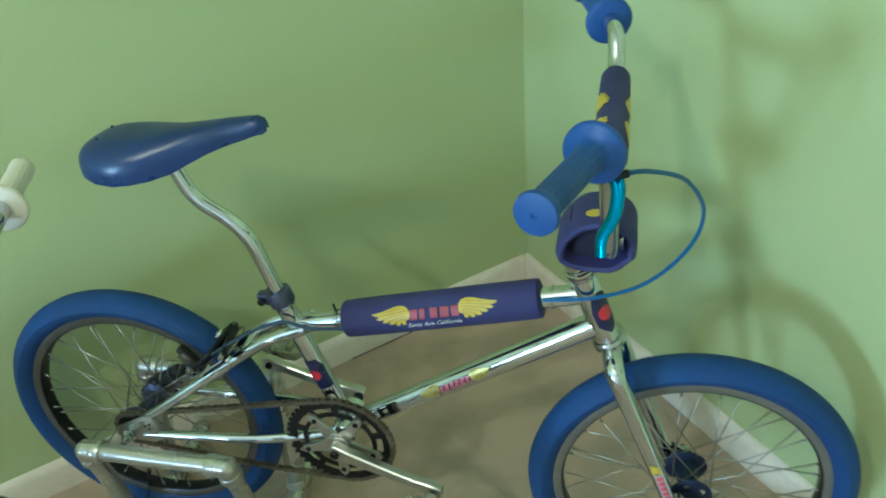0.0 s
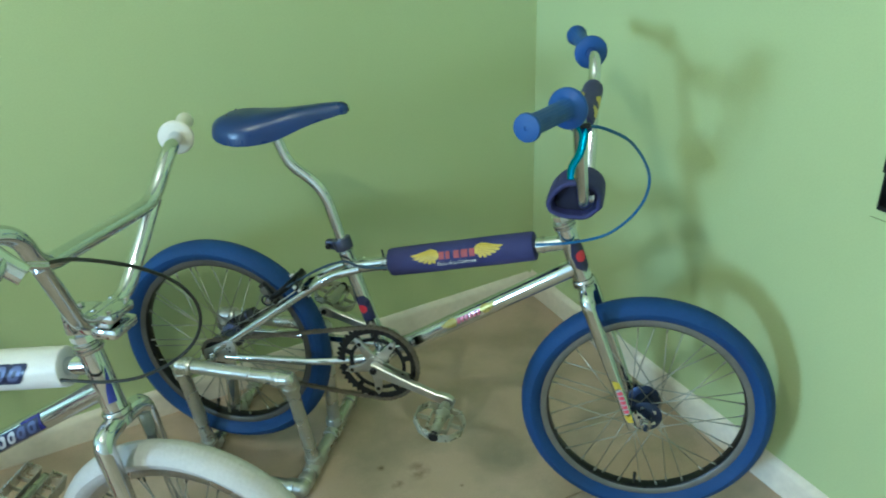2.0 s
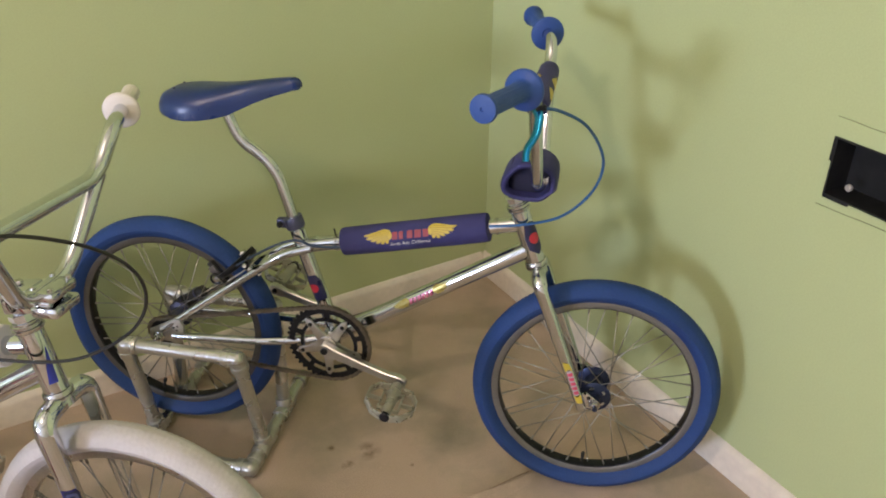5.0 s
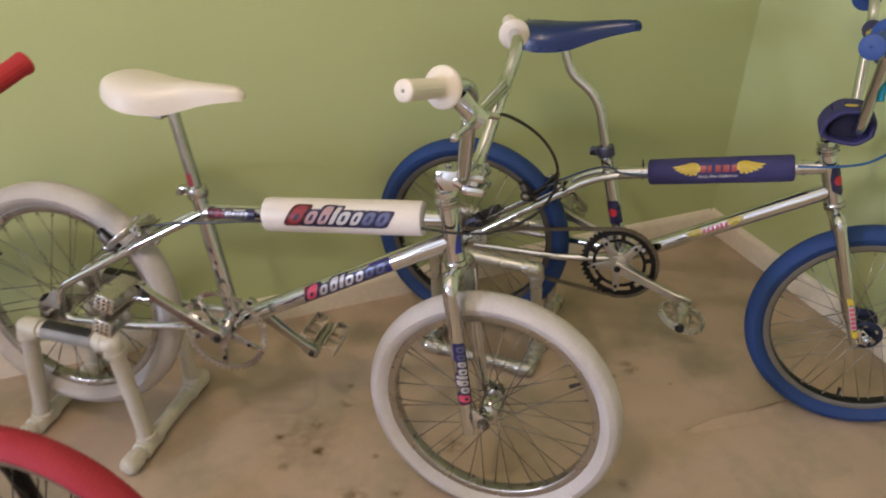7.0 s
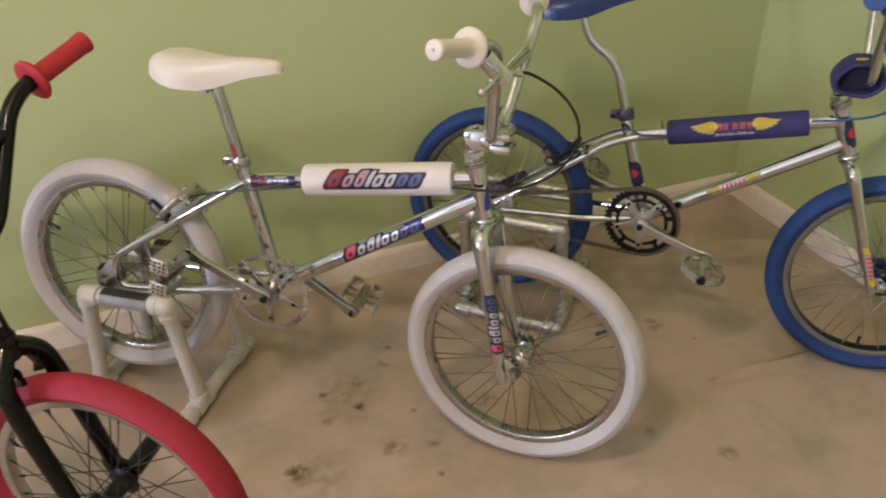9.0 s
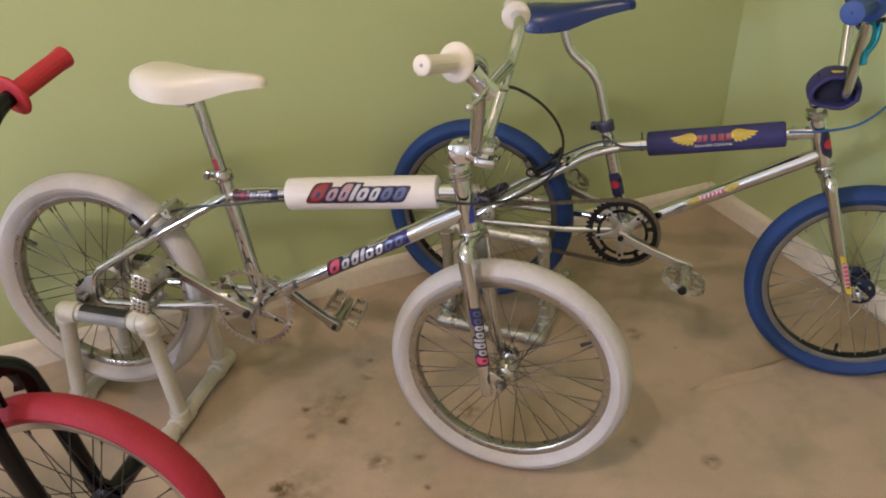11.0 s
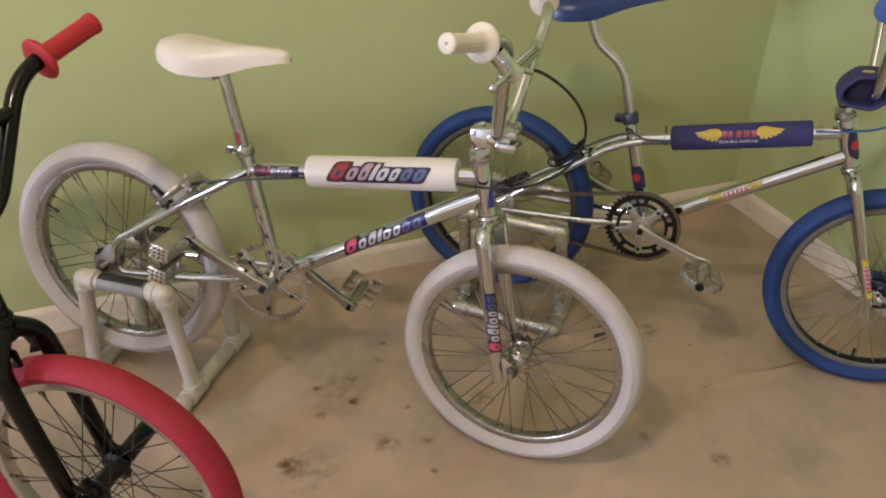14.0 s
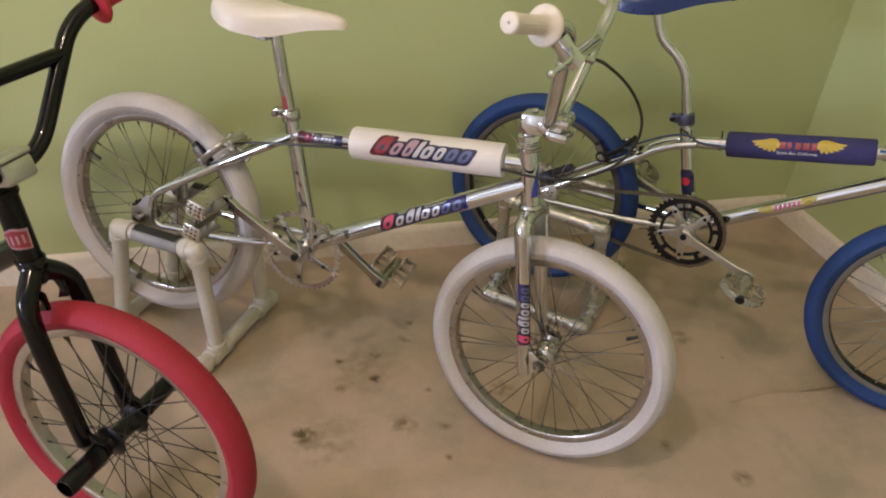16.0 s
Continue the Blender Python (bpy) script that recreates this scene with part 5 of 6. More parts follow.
    blocks = [rect(0.113 + x, 0.113 + x + w, -0.0085, 0.0065, 0.001) for x, w in ((0, 0.0115), (0.0145, 0.0085), (0.031, 0.0115), (0.046, 0.0135), (0.063, 0.0115))]
    stamps("logo_block", blocks, BADGE_RED, tp, p0, p1, r + 0.0013, face, "faded red logo block")
    part("pad_lettering", wrapped_text("Santa Ana California", p0, p1, r, face, 0.106, -0.020, 0.0100, 0.45), WHITE_INK, tp, smooth=0)
    # frame decals
    d0, d1 = dt0, dt1
    face = (0, -1, 0.25)
    stamps("feather_decal", [wing(0.150, 0.000, 0.040, True), wing(0.247, 0.000, 0.040, False)], TUBE_YELLOW, root, d0, d1, 0.0175, face, "yellow feather decal on the down tube")
    blocks = [rect(0.189 + 0.0098 * k, 0.1955 + 0.0098 * k, -0.0045, 0.0062, 0.003) for k in range(6)]
    stamps("decal_block", blocks, TUBE_PINK, root, d0, d1, 0.0187, face, "pink-red logo block")
    sd0, sd1 = bb, cluster
    round_patch = lambda u, rr: [(u + rr * math.cos(2 * math.pi * k / 18), rr * math.sin(2 * math.pi * k / 18)) for k in range(18)]
    part("decal", wrap(bmesh.new(), [[(0.088, -0.021), (0.088, 0.021), (0.130, 0.021), (0.146, 0.012), (0.146, -0.012), (0.130, -0.021)]], sd0, sd1, 0.0155, (-0.2, -1, 0)), NAVY_INK, root)
    part("decal", wrap(bmesh.new(), [round_patch(0.117, 0.010)], sd0, sd1, 0.0162, (-0.2, -1, 0)), RED_INK, root, "round red decal on the seat tube")
    part("head_badge", wrap(bmesh.new(), [[(0.02, 0.0), (0.035, -0.016), (0.06, -0.018), (0.085, -0.012), (0.09, 0), (0.085, 0.012), (0.06, 0.018), (0.035, 0.016)]], head_low, head_top, 0.0186, (0.75, -0.66, 0)), NAVY_INK, root)
    part("head_badge", wrap(bmesh.new(), [round_patch(0.055, 0.011)], head_low, head_top, 0.0194, (0.75, -0.66, 0)), RED_INK, root)
    for side in (-1,):
        a, b = crown + V((0.003, side * 0.054, 0)) - u * 0.004, axle + V((-0.025, side * 0.055, -0.010))
        L = (b - a).length
        f = (0.2, -1, 0)
        stamps("fork_decal", [[(L * 0.575, -0.006), (L * 0.655, -0.007), (L * 0.64, 0.0), (L * 0.67, 0.007), (L * 0.60, 0.005)], [(L * 0.86, -0.007), (L * 0.93, -0.005), (L * 0.945, 0.006), (L * 0.87, 0.007), (L * 0.885, 0.0)]], YELLOW_INK, fork, a, b, 0.0118, f)
        stamps("fork_decal", [rect(L * 0.655, L * 0.865, -0.0055, 0.0055)], SILVER_INK, fork, a, b, 0.0116, f)
        stamps("fork_decal", [rect(L * (0.668 + 0.039 * k), L * (0.695 + 0.039 * k), -0.0045, 0.0048, 0.002) for k in range(5)], PINK_INK, fork, a, b, 0.0124, f)
    return shift_to(root, base)


blue_bike()


# ---- the chrome bicycle with white tyres ----
def white_bike():
    base = (0.45, 0, -0.315)
    root = bike_root("bmx_bicycle", (-1.921, -0.228, 0.333), -35.5, 5.5, base, "chrome BMX bicycle with white tyres, saddle, grips and pad", "bicycles in the corner", -0.005, 0.75)
    bb, cluster, head_top, head_low = V((0.385, 0, 0.021)), V((0.334, 0, 0.252)), V((0.806, 0, 0.341)), V((0.829, 0, 0.232))
    hub = V((0.921, -0.003, -0.071))
    axis = head_top - head_low
    s = steering(head_low, axis, -5.5)
    axle = s.inverted() @ hub
    sb = Matrix.Translation((0.85, 0, 0.40)) @ pose(0, 0, 0, -2.6, 0, -2.2) @ Matrix.Translation((-0.85, 0, -0.40))
    seat_dir = (cluster - bb).normalized()
    part("seat_tube", tube([bb, cluster + seat_dir * 0.03], 0.0150, seg=20), CHROME, root)
    tt0, tt1 = V((0.336, 0, 0.251)), V((0.810, 0, 0.312))
    part("top_tube", tube([tt0, tt1], 0.0145, seg=20), CHROME, root)
    dt0, dt1 = bb + V((0.01, 0, 0.004)), V((0.816, 0, 0.272))
    part("down_tube", tube([dt0, dt1], 0.0175, seg=20), CHROME, root)
    for side in (-1, 1):
        # one looped tube for each side: down from the seat cluster, round, and forward to the bottom bracket
        part("rear_stay", tube([(0.338, side * 0.014, 0.253), (0.202, side * 0.036, 0.171), (0.030, side * 0.055, 0.058), (0.032, side * 0.057, -0.014), (0.20, side * 0.052, 0.0), (0.365, side * 0.030, 0.021)], (0.0088, 0.0088), 0.028), CHROME, root)
        bm = prism(bmesh.new(), [(-0.022, -0.016), (0.004, -0.022), (0.040, -0.018), (0.043, 0.010), (0.030, 0.055), (0.018, 0.054), (-0.004, 0.026), (-0.022, 0.014)], 0.006, Matrix.Translation((0, side * 0.058, 0)) @ Matrix.Rotation(radians(90), 4, "X"), 0.001)
        part("dropout", bm, STEEL, root, "dull grey steel dropout plate")
    part("stay_bridge", tube([(0.218, -0.032, 0.178), (0.218, 0.032, 0.178)], 0.007), CHROME, root)
    rear_end(root, y=0.061, reach=0.078, mat=STEEL_DARK)
    fork, crown, u = front_end(root, s, head_top, head_low, axle, 0.026, 0.054, 0.0155, CHROME, 0.028, 0.027)
    wheel("rear_wheel", root, pose(0.009, -0.002, 0.003, -1.3, 0, 0) @ Matrix.Rotation(0.1, 4, "Y"), WHITE_TYRE, RIM_SATIN, STEEL_DARK, ALLOY, 0.0008, 0.024, 0.030, 160, fat=1.09)
    wheel("front_wheel", root, Matrix.Translation(hub) @ pose(0, 0, 0, 0, 0, -5.5) @ pose(0, 0, 0, 1.2) @ Matrix.Rotation(0.2, 4, "Y"), WHITE_TYRE, RIM_SATIN, STEEL_DARK, HUB_SATIN, 0.0008, 0.0180, 0.028, 44, barrel=0.0245)
    part("sprocket", washer(bmesh.new(), 0.014, 0.0335, 0.0032, Matrix.Translation((0, -0.043, 0)) @ Y_AXIS, teeth=16, tooth=0.005), BLACK_ALLOY, root)
    chainset(root, bb, RING_POLISH, CHROME_OLD, (0.232, 0.112), (0.518, -0.082), 44, 0.0905, 0, 0.86, 0.70)
    cage_pedal(root, (0.232, -0.098, 0.112), -1, -78)
    cage_pedal(root, (0.518, 0.098, -0.082), 1, 18)
    # post, clamp and saddle
    part("seat_post", tube([cluster + seat_dir * 0.01, (0.291, 0, 0.435), (0.289, 0, 0.452)], 0.0118, seg=18), CHROME_OLD, root)
    part("post_decal", wrap(bmesh.new(), [rect(0.055, 0.080, -0.0055, 0.0055)], cluster, (0.291, 0, 0.435), 0.0118, (-0.1, -1, 0)), BADGE_RED, root)
    c = cluster + seat_dir * 0.040
    bm = lathe(bmesh.new(), [(0.012, -0.010), (0.0185, -0.010), (0.0195, -0.008), (0.0195, 0.008), (0.0185, 0.010), (0.012, 0.010)], axis_matrix(c, seat_dir), 26)
    box(bm, (0.026, 0.018, 0.017), Matrix.Translation(c + V((-0.024, 0, 0.0))), 0.003)
    clamp = part("seat_clamp", bm, CHROME_OLD, root)
    part("clamp_bolt", cylinder(bmesh.new(), c + V((-0.028, -0.018, 0)), c + V((-0.028, 0.018, 0)), 0.006, 12, 0.001), STEEL_DARK, clamp)
    bm = cylinder(bmesh.new(), (0.268, -0.026, 0.450), (0.268, 0.026, 0.450), 0.0135, 18, 0.002)
    box(bm, (0.030, 0.050, 0.007), pose(0.266, 0, 0.437, 0, 4), 0.002)
    for side in (-1, 1):
        nut(bm, (0.268, side * 0.026, 0.450), (0, side, 0), 0.008, 0.007)
    part("saddle_clamp", bm, ALLOY, root)
    seat = part("saddle", saddle_mesh(0.164, 0.432, 0.506, 0.503, 0.067, 0.054), WHITE_PLASTIC, root, "moulded cream-white plastic saddle")
    part("saddle_rails", saddle_rails(0.27, 0.500, 0.040), CHROME_OLD, seat)
    # bars and stem
    bar, _ = handlebar(root, sb, (0.843, 0.056, 0.404), (0.872, 0.182, 0.594), (0.822, 0.345, 0.612), 0.528, 0.0120, CHROME, bend=0.036, loop=True)
    for side in (-1, 1):
        top, end = V((0.872, side * 0.182, 0.594)), V((0.822, side * 0.345, 0.612))
        grip(bar, at(top, end, 0.43), end, WHITE_RUBBER, 0.029, 0.0135, False, 0.001)
    st_top = V(head_top) + u * 0.024
    bm = cylinder(bmesh.new(), st_top, st_top + u * 0.03, 0.0125, 20, 0.001)
    box(bm, (0.044, 0.046, 0.038), Matrix.Translation(V((0.808, 0, 0.390))) @ Matrix.Rotation(radians(-6), 4, "Y"), 0.005)
    stem = part("stem", bm, CHROME, root, m=sb)
    for y in (-0.018, 0.018):
        part("stem_arm", box(bmesh.new(), (0.044, 0.013, 0.020), pose(0.840, y, 0.390), 0.004), CHROME, stem)
    part("stem_clamp", box(bmesh.new(), (0.040, 0.062, 0.017), pose(0.855, 0, 0.381), 0.005), CHROME, stem)
    part("stem_cap", box(bmesh.new(), (0.040, 0.062, 0.016), pose(0.853, 0, 0.405), 0.005), CHROME, stem)
    for x in (0.841, 0.865):
        for y in (-0.023, 0.023):
            part("stem_bolt", cylinder(bmesh.new(), (x, y, 0.411), (x, y, 0.418), 0.0042, 10, 0.001), CHROME_OLD, stem)
    part("wedge_bolt", nut(bmesh.new(), (0.804, 0, 0.409), (-0.2, 0, 1), 0.007, 0.006), CHROME_OLD, stem)
    # brake lever, its bracket and the black cable
    lv = part("brake_lever", sweep(bmesh.new(), fillet([(0.884, -0.222, 0.570), (0.894, -0.246, 0.563), (0.889, -0.276, 0.557), (0.880, -0.298, 0.551)], 0.010, 5), (0.0075, 0.0050), 10, flat=0.6), CHROME, root, m=sb)
    part("lever_bracket", sweep(bmesh.new(), [(0.864, -0.224, 0.584), (0.880, -0.217, 0.566), (0.898, -0.211, 0.551)], (0.0150, 0.0135), 14, flat=0.85), CHROME, lv)
    bm = bmesh.new()
    bmesh.ops.create_uvsphere(bm, u_segments=14, v_segments=8, radius=0.0068, matrix=Matrix.Translation((0.880, -0.300, 0.550)))
    part("ball_end", bm, CHROME, lv)
    part("cable_adjuster", sweep(bmesh.new(), [(0.898, -0.206, 0.561), (0.914, -0.190, 0.556)], 0.0052, 10), CHROME_OLD, lv)
    cable = smooth_path([(0.897, -0.195, 0.568), (0.916, -0.15, 0.557), (0.948, -0.085, 0.52), (0.974, -0.035, 0.477), (0.989, -0.01, 0.435), (0.987, 0.0, 0.393), (0.969, 0.0, 0.356), (0.938, -0.01, 0.33), (0.891, -0.022, 0.309), (0.836, -0.028, 0.301), (0.768, -0.027, 0.299)])
    part("brake_cable", sweep(bmesh.new(), cable, 0.0026, 8), BLACK_CABLE, root)
    cable = smooth_path([(0.470, -0.020, 0.262), (0.432, -0.024, 0.257), (0.36, -0.028, 0.245), (0.288, -0.030, 0.232), (0.231, -0.036, 0.219), (0.205, -0.05, 0.210)])
    part("brake_cable", sweep(bmesh.new(), cable, 0.0026, 8), BLACK_CABLE, root)
    brake_caliper(root, (0.214, 0, 0.186), (0.72, 0, 0.69), ALLOY, 1.2)
    # pad and its print
    p0, p1, r = at(tt0, tt1, 0.272), at(tt0, tt1, 0.910), 0.0315
    tp = frame_pad("top_tube_pad", root, p0, p1, r, WHITE_VINYL, "white vinyl top-tube pad with a slanted red-to-blue print")
    face = (0, -1, 0.45)
    backs, blocks, slots = letter_blocks(0.051, 0.192, 0.034, 0.020)
    stamps("logo_backing", backs[:1], MAROON_INK, tp, p0, p1, r + 0.0006, face)
    stamps("logo_backing", backs[1:], NAVY_INK, tp, p0, p1, r + 0.0006, face)
    for mat, ks in ((BADGE_RED, (0,)), (PINK_GREY, (1, 2)), (SILVER_INK, (3, 4, 5)), (PERIWINKLE, (6, 7))):
        stamps("logo_block", [blocks[k] for k in ks], mat, tp, p0, p1, r + 0.0013, face)
    fine_print("logo_trim", slots, NAVY_INK, tp, p0, p1, r + 0.0020, face)
    # decals on the tubes
    face = (0, -1, 0.3)
    L = (dt1 - dt0).length
    stamps("decal", [rect(L * 0.345, L * 0.395, -0.017, 0.015, 0.010)], TUBE_RED, root, dt0, dt1, 0.0175, face, "red end of the down-tube decal")
    stamps("decal", [rect(L * 0.66, L * 0.748, -0.016, 0.012, 0.004)], TUBE_BLUE, root, dt0, dt1, 0.0175, face, "blue end of the down-tube decal")
    backs, blocks, slots = letter_blocks(L * 0.352, L * 0.375, 0.026, 0.015)
    stamps("decal_backing", backs, NAVY_INK, root, dt0, dt1, 0.0182, face)
    stamps("decal_block", blocks[:1], PINK_INK, root, dt0, dt1, 0.0189, face)
    stamps("decal_block", blocks[1:6], SILVER_INK, root, dt0, dt1, 0.0189, face, "silver logo block on the down tube")
    stamps("decal_block", blocks[6:], PERIWINKLE, root, dt0, dt1, 0.0189, face)
    fine_print("decal_trim", slots, NAVY_INK, root, dt0, dt1, 0.0196, face)
    LT = (tt1 - tt0).length
    stamps("decal", [rect(LT * 0.03, LT * 0.085, -0.011, 0.009)], MAROON_INK, root, tt0, tt1, 0.0145, face)
    stamps("decal", [rect(LT * 0.195, LT * 0.232, -0.011, 0.009)], NAVY_INK, root, tt0, tt1, 0.0145, face)
    backs, blocks, slots = letter_blocks(LT * 0.06, LT * 0.145, 0.014, 0.004)
    fine_print("decal_backing", backs, NAVY_INK, root, tt0, tt1, 0.0151, face)
    fine_print("decal_blocks", blocks[:2], BADGE_RED, root, tt0, tt1, 0.0157, face)
    fine_print("decal_blocks", blocks[2:], DULL_SILVER, root, tt0, tt1, 0.0157, face)
    for u0, long, v0, w in ((0.050, 0.016, -0.003, 0.005), (0.092, 0.030, 0.001, 0.003), (0.128, 0.012, -0.004, 0.004), (0.156, 0.009, -0.002, 0.006)):
        stamps("decal", [[(u0, v0), (u0 + long * 0.4, v0 - w * 0.3), (u0 + long, v0 + w * 0.2), (u0 + long * 0.8, v0 + w), (u0 + long * 0.3, v0 + w * 0.5)]], SOOT_INK, root, bb, cluster, 0.0150, (0.1, -1, 0), "worn scrap of a dark decal")
    part("head_badge", wrap(bmesh.new(), [[(0.022, 0.007), (0.022, -0.006), (0.050, -0.008), (0.082, -0.009), (0.062, -0.003), (0.044, 0.003)]], head_low, head_top, 0.0186, (0.65, -0.75, 0)), BLUE_INK, root)
    a, b = crown + V((0.003, -0.054, 0)) - u * 0.004, axle + V((-0.028, -0.055, -0.027))
    L = (b - a).length
    f = (0.45, -1, 0)
    stamps("fork_decal", [rect(L * 0.33, L * 0.45, -0.011, 0.012, 0.003)], TUBE_BLUE, fork, a, b, 0.0146, f)
    stamps("fork_decal", [rect(L * 0.70, L * 0.77, -0.010, 0.011)], TUBE_RED, fork, a, b, 0.0136, f)
    backs, blocks, slots = letter_blocks(-L * 0.76, L * 0.41, 0.023, 0.005)
    turned = lambda polys: [[(-p, -q) for p, q in poly] for poly in polys]
    fine_print("fork_backing", turned(backs), NAVY_INK, fork, a, b, 0.0151, f)
    fine_print("fork_print", turned(blocks[:1]), PINK_INK, fork, a, b, 0.0157, f)
    fine_print("fork_print", turned(blocks[1:6]), SILVER_INK, fork, a, b, 0.0157, f)
    fine_print("fork_print", turned(blocks[6:]), PERIWINKLE, fork, a, b, 0.0157, f)
    fine_print("fork_trim", turned(slots), NAVY_INK, fork, a, b, 0.0163, f)
    return shift_to(root, base)


white_bike()


# ---- the black bicycle with red tyres ----
def red_bike():
    base = (0.45, 0, -0.2525)
    root = bike_root("bmx_bicycle", (-2.699, -0.248, 0.2535), -39, 0.0, base, "black BMX bicycle with red tyres, red grips and axle pegs", "bicycles in the corner")
    bb, cluster, head_top, head_low = V((0.37, 0, 0.03)), V((0.315, 0, 0.27)), V((0.783, 0, 0.424)), V((0.804, 0, 0.314))
    axle = V((0.919, 0, -0.001))
    axis = head_top - head_low
    s = steering(head_low, axis, 3.5)
    seat_dir = (cluster - bb).normalized()
    part("seat_tube", tube([bb, cluster + seat_dir * 0.03], 0.0155, seg=20), BLACK_PAINT, root)
    part("top_tube", tube([(0.316, 0, 0.268), (0.790, 0, 0.404)], 0.0175, seg=20), BLACK_PAINT, root)
    part("down_tube", tube([bb + V((0.01, 0, 0.004)), (0.798, 0, 0.338)], 0.0205, seg=20), BLACK_PAINT, root)
    for side in (-1, 1):
        part("seat_stay", tube([(0.318, side * 0.016, 0.262), (0.01, side * 0.058, 0.008)], (0.0085, 0.008)), BLACK_PAINT, root)
        part("chain_stay", tube([(0.352, side * 0.028, 0.028), (0.2, side * 0.05, 0.012), (0.01, side * 0.058, 0.0)], 0.0095, 0.05), BLACK_PAINT, root)
    rear_end(root)
    # fork with wide shoulders
    u = axis.normalized()
    part("head_tube", cylinder(bmesh.new(), head_low + u * 0.004, head_top - u * 0.004, 0.0190, 26, 0.001), BLACK_PAINT, root)
    for c, d in ((head_low, -u), (head_top, u)):
        part("headset_cup", lathe(bmesh.new(), [(0, 0), (0.0205, 0), (0.0222, 0.003), (0.0222, 0.008), (0.0200, 0.010), (0.0215, 0.013), (0.0190, 0.018), (0, 0.018)], axis_matrix(c - d * 0.004, d), 28), BLACK_PAINT, root)
    crown = head_low - u * 0.028
    fork = part("fork", cylinder(bmesh.new(), head_low - u * 0.008, crown - u * 0.012, 0.0185, 22, 0.003), BLACK_PAINT, root, m=s)
    for side in (-1, 1):
        top = crown + V((0.002, side * 0.008, 0.010))
        path = [top, (0.826, side * 0.047, 0.264), (0.841, side * 0.052, 0.200), (0.889, side * 0.053, 0.008)]
        part("fork_leg", sweep(bmesh.new(), fillet(path, 0.040, 8), (0.0165, 0.0140), 20), BLACK_PAINT, fork)
        part("gusset", prism(bmesh.new(), [(-0.004, 0.012), (0.022, 0.006), (0.026, -0.022), (0.006, -0.030), (0.012, -0.010)], 0.006, Matrix.Translation(crown + V((0.008, side * 0.020, -0.020))) @ Matrix.Rotation(radians(90), 4, "X"), 0.001), BLACK_PAINT, fork)
        part("fork_end", prism(bmesh.new(), [(-0.048, 0.034), (-0.022, 0.030), (0.010, 0.020), (0.018, 0.0), (0.010, -0.016), (-0.020, -0.016), (-0.044, -0.010), (-0.052, 0.012)], 0.010, Matrix.Translation(axle + V((0, side * 0.050, 0))) @ Matrix.Rotation(radians(90), 4, "X"), 0.0015), BLACK_PAINT, fork)
        bm = lathe(bmesh.new(), [(0.0, 0), (0.016, 0), (0.0175, 0.0015), (0.0175, 0.079), (0.0165, 0.081), (0.0145, 0.081), (0.0145, 0.045), (0, 0.045)], axis_matrix(axle + V((0, side * 0.056, 0)), (0, side, 0)), 26)
        part("axle_peg", bm, BLACK_PAINT, fork)
    wheel("front_wheel", root, s @ Matrix.Translation(axle) @ pose(0, 0, 0, -1.5) @ Matrix.Rotation(0.15, 4, "Y"), RED_TYRE, ALLOY, BLACK_SPOKE, BLACK_ALLOY, 0.0006, 0.026, 0.029, 312)
    wheel("rear_wheel", root, Matrix.Rotation(0.1, 4, "Y"), RED_TYRE, ALLOY, BLACK_SPOKE, BLACK_ALLOY, 0.0005, 0.026, 0.034, 100)
    chainset(root, bb, BLACK_ALLOY, BLACK_PAINT, (0.52, -0.05), (0.22, 0.11), 36, 0.075, 5)
    part("chain", chain_mesh(bb, 0.072, (0, 0, 0), 0.032, -0.045, 0.004), CHAIN_STEEL, root)
    part("seat_post", tube([cluster + seat_dir * 0.01, cluster + seat_dir * 0.12], 0.0125, seg=18), BLACK_PAINT, root)
    part("saddle", saddle_mesh(0.17, 0.43, 0.415, 0.430, 0.066, 0.05), BLACK_RUBBER, root)
    # bars, grips and the silver stem
    bar, _ = handlebar(root, Matrix(), (0.812, 0.050, 0.470), (0.778, 0.182, 0.631), (0.806, 0.330, 0.671), 0.588, 0.0128, BLACK_PAINT, 0.0115, 0.045)
    for side in (-1, 1):
        top, end = V((0.778, side * 0.182, 0.631)), V((0.806, side * 0.330, 0.671))
        grip(bar, at(top, end, 0.27), end + (end - top).normalized() * 0.004, RED_RUBBER, 0.0335, 0.0162, False, 0.0015)
    bm = cylinder(bmesh.new(), head_top + u * 0.008, head_top + u * 0.05, 0.0155, 20, 0.001)
    box(bm, (0.040, 0.040, 0.040), Matrix.Translation(head_top + u * 0.03) @ Matrix.Rotation(radians(-20), 4, "Y"), 0.005)
    stem = part("stem", bm, BLACK_PAINT, root)
    part("stem_clamp", box(bmesh.new(), (0.040, 0.052, 0.032), Matrix.Translation((0.812, 0, 0.468)) @ Matrix.Rotation(radians(-20), 4, "Y"), 0.005), ALLOY, stem, "brushed silver stem clamp")
    part("stem_cap", box(bmesh.new(), (0.043, 0.054, 0.009), Matrix.Translation((0.806, 0, 0.489)) @ Matrix.Rotation(radians(-20), 4, "Y"), 0.003), ALLOY, stem)
    part("head_badge", wrap(bmesh.new(), [[(0.024, -0.020), (0.030, 0.018), (0.054, 0.022), (0.062, 0.0), (0.056, -0.022)]], head_low, head_top, 0.0191, (0.45, -0.85, 0)), PINK_GREY, root)
    part("head_badge", wrap(bmesh.new(), [[(0.027, -0.018), (0.033, 0.015), (0.052, 0.019), (0.059, 0.0), (0.053, -0.019)]], head_low, head_top, 0.0198, (0.45, -0.85, 0)), BADGE_RED, root)
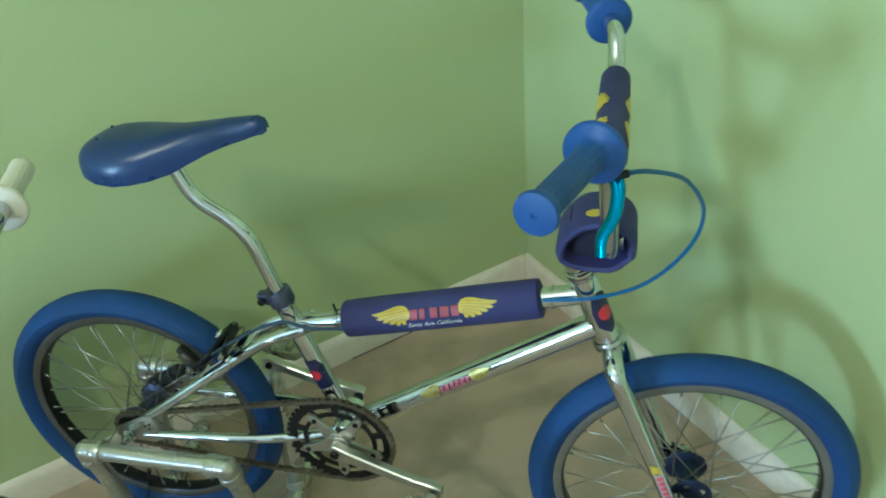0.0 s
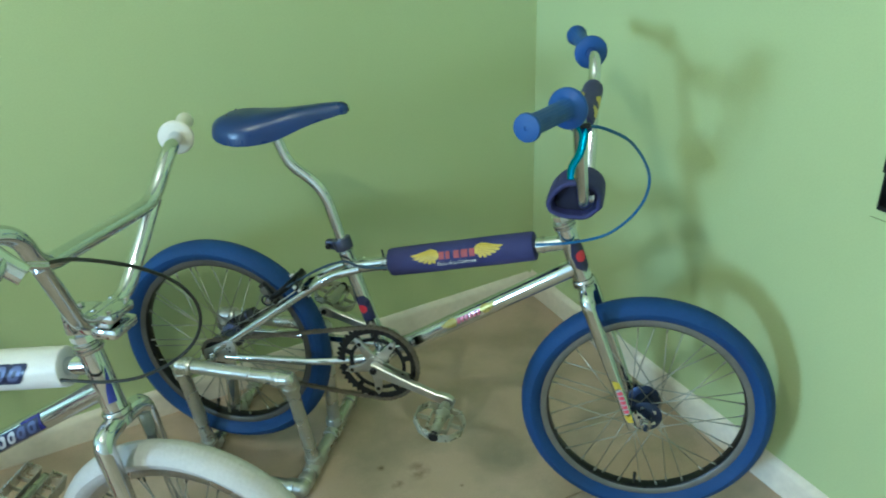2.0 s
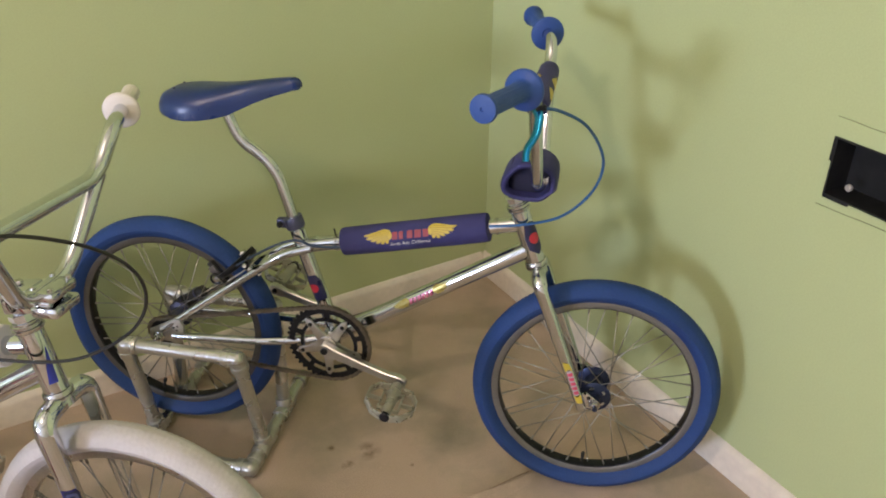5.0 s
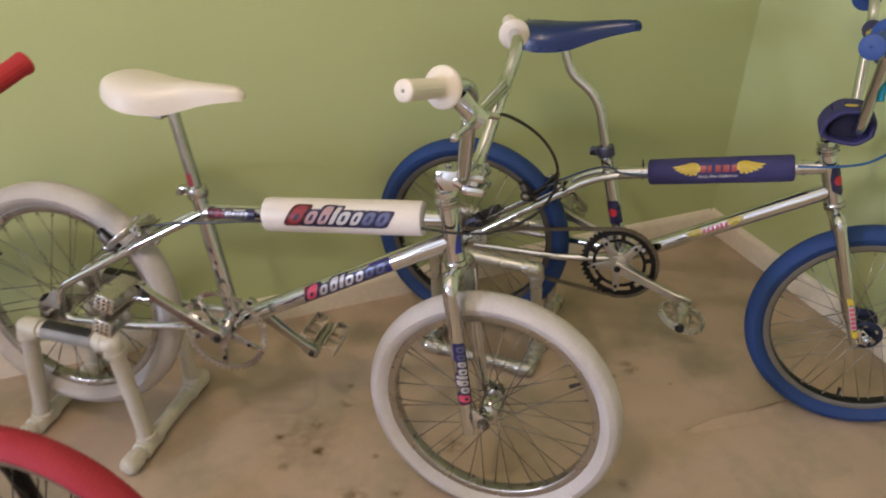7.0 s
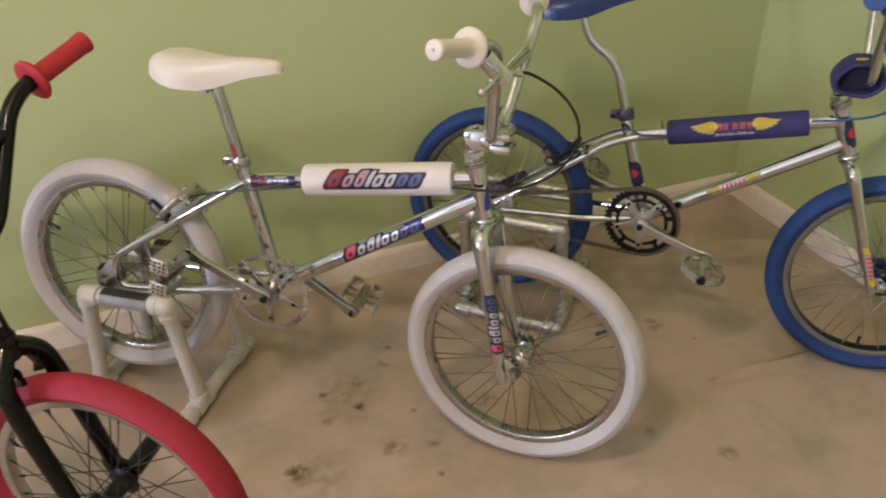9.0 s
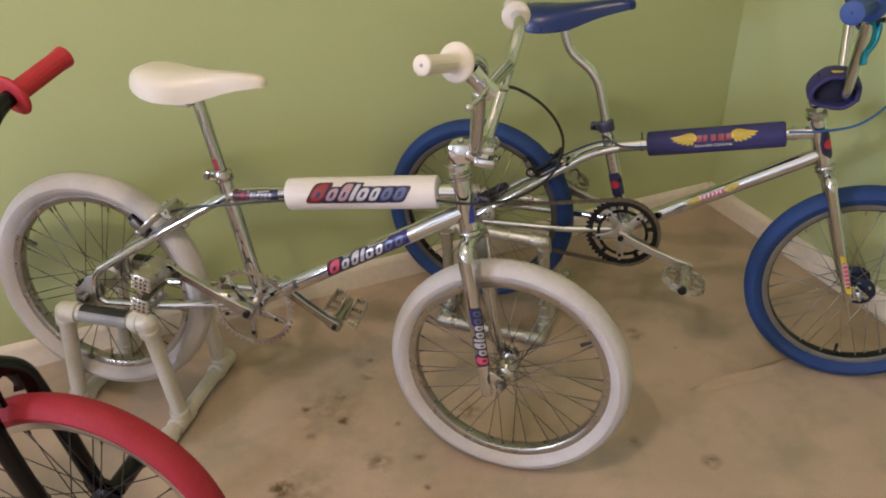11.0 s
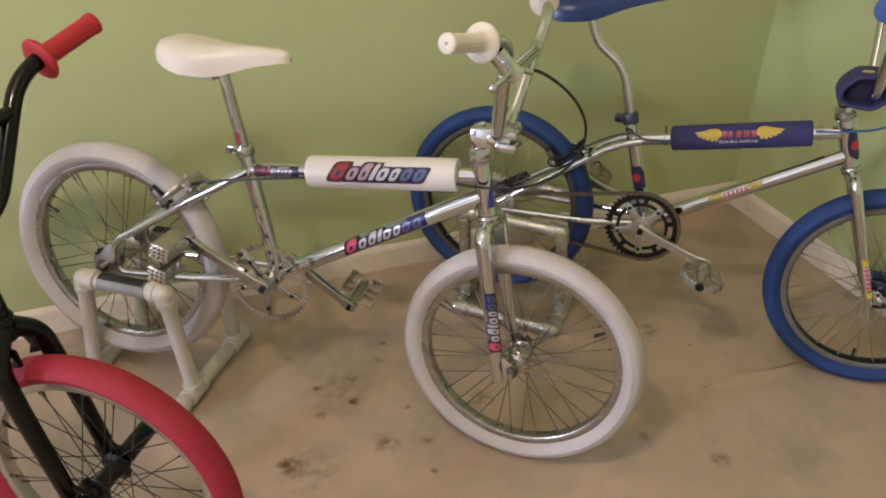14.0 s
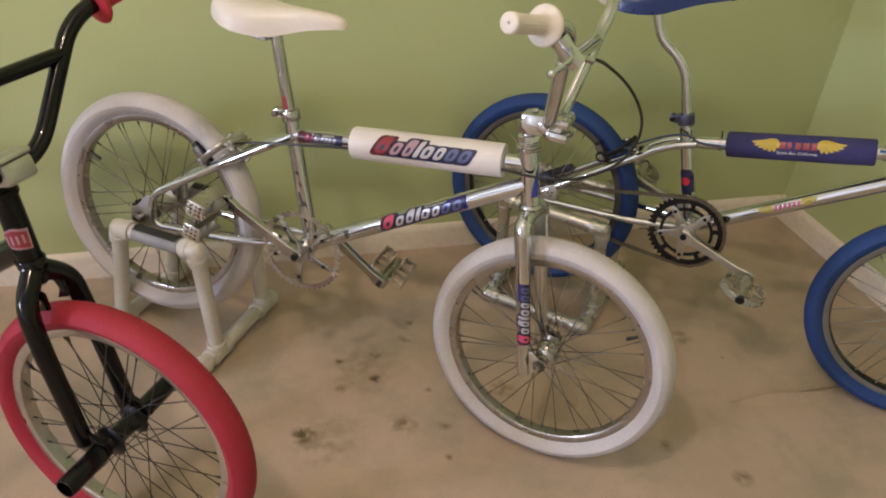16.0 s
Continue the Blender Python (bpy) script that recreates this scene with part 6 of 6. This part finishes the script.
    stamps("badge_bar", [rect(0.036, 0.050, -0.014 + 0.008 * k, -0.0105 + 0.008 * k, 0.0) for k in range(4)], PINK_GREY, root, head_low, head_top, 0.0205, (0.45, -0.85, 0))
    return shift_to(root, base)


red_bike()


# ---- pipe stands ----
def pipe(root, a, b, r, mat):
    return part("pipe", tube([a, b], r, seg=20), mat, root)


def fitting(root, c, arms, r, mat, reach=0.032):
    """A socket fitting at c with one collared arm for each direction."""
    bm = bmesh.new()
    bmesh.ops.create_uvsphere(bm, u_segments=20, v_segments=12, radius=r * 1.0, matrix=Matrix.Translation(V(c)))
    for d in arms:
        m = axis_matrix(c, d)
        lathe(bm, [(r * 0.985, 0), (r * 0.985, reach * 0.45), (r * 1.06, reach * 0.5), (r * 1.06, reach - 0.002), (r * 1.01, reach), (r * 0.78, reach)], m, 22)
    return part("fitting", bm, mat, root)


def pipe_stand(name, origin, yaw, top_z, x_top, x_low, y_top, y_leg, y_far, y_end, r, mat, label, near_bar, sleeve):
    """Two leaning hoops on two cross feet: x runs along the bike, y to its left."""
    root = new(name)
    root.empty_display_size = 0.1
    root.matrix_world = pose(origin[0], origin[1], 0, 0, 0, yaw)
    tagged(root, label, "bike stand", "bike stands")
    fr, zf = r * 1.24, r * 1.24 + 0.002
    for sy in (-1, 1):
        tops = [V((x, sy * y_top, top_z)) for x in x_top]
        feet = [V((x, y_far if sy > 0 else -y_leg, zf)) for x in x_low]
        pipe(root, tops[0], tops[1], r, mat)
        if sleeve:
            a, b = at(tops[0], tops[1], 0.22), at(tops[0], tops[1], 0.80)
            sl = part("sleeve", tube([a, b], r * 1.12, seg=20), GREY_FOAM, root, "grey padded sleeve with a black strip")
            part("rubber_strip", wrap(bmesh.new(), [rect(0.002, (b - a).length - 0.002, -0.013, 0.013)], a, b, r * 1.12, (0, 0, 1), 0.0015), BLACK_RUBBER, sl)
        for k in (0, 1):
            pipe(root, tops[k], feet[k], r, mat)
            fitting(root, tops[k], [tops[1 - k] - tops[k], feet[k] - tops[k]], fr, mat)
            fitting(root, feet[k], [tops[k] - feet[k], V((0, 1, 0)), V((0, -1, 0))], fr, mat)
    for x in x_low:
        pipe(root, (x, y_end[0], zf), (x, y_end[1], zf), r, mat)
        for y, d in ((y_end[0], -1), (y_end[1], 1)):
            if near_bar and d < 0:
                other = x_low[1] if x == x_low[0] else x_low[0]
                fitting(root, (x, y, zf), [(0, 1, 0), (other - x, 0, 0)], fr, mat)
            else:
                bm = lathe(bmesh.new(), [(r * 0.9, -0.030), (fr * 1.02, -0.030), (fr * 1.02, -0.003), (fr * 0.85, 0.004), (fr * 0.5, 0.008), (0, 0.009)], axis_matrix((x, y, zf), (0, d, 0)), 22)
                part("end_cap", bm, mat, root)
    if near_bar:
        pipe(root, (x_low[0], y_end[0], zf), (x_low[1], y_end[0], zf), r, mat)
    return root


pipe_stand("pipe_stand", (-0.982, -0.212), -42.5, 0.296, (-0.060, 0.198), (-0.058, 0.210), 0.102, 0.062, 0.062, (-0.140, 0.19), 0.0150, PVC_SILVER, "silver-painted pipe stand under the blue bicycle's rear wheel", True, False)
pipe_stand("pipe_stand", (-1.921, -0.228), -37, 0.326, (-0.024, 0.170), (-0.098, 0.172), 0.102, 0.066, 0.128, (-0.145, 0.168), 0.0172, PVC_WHITE, "white PVC pipe stand under the white bicycle's rear wheel", False, True)
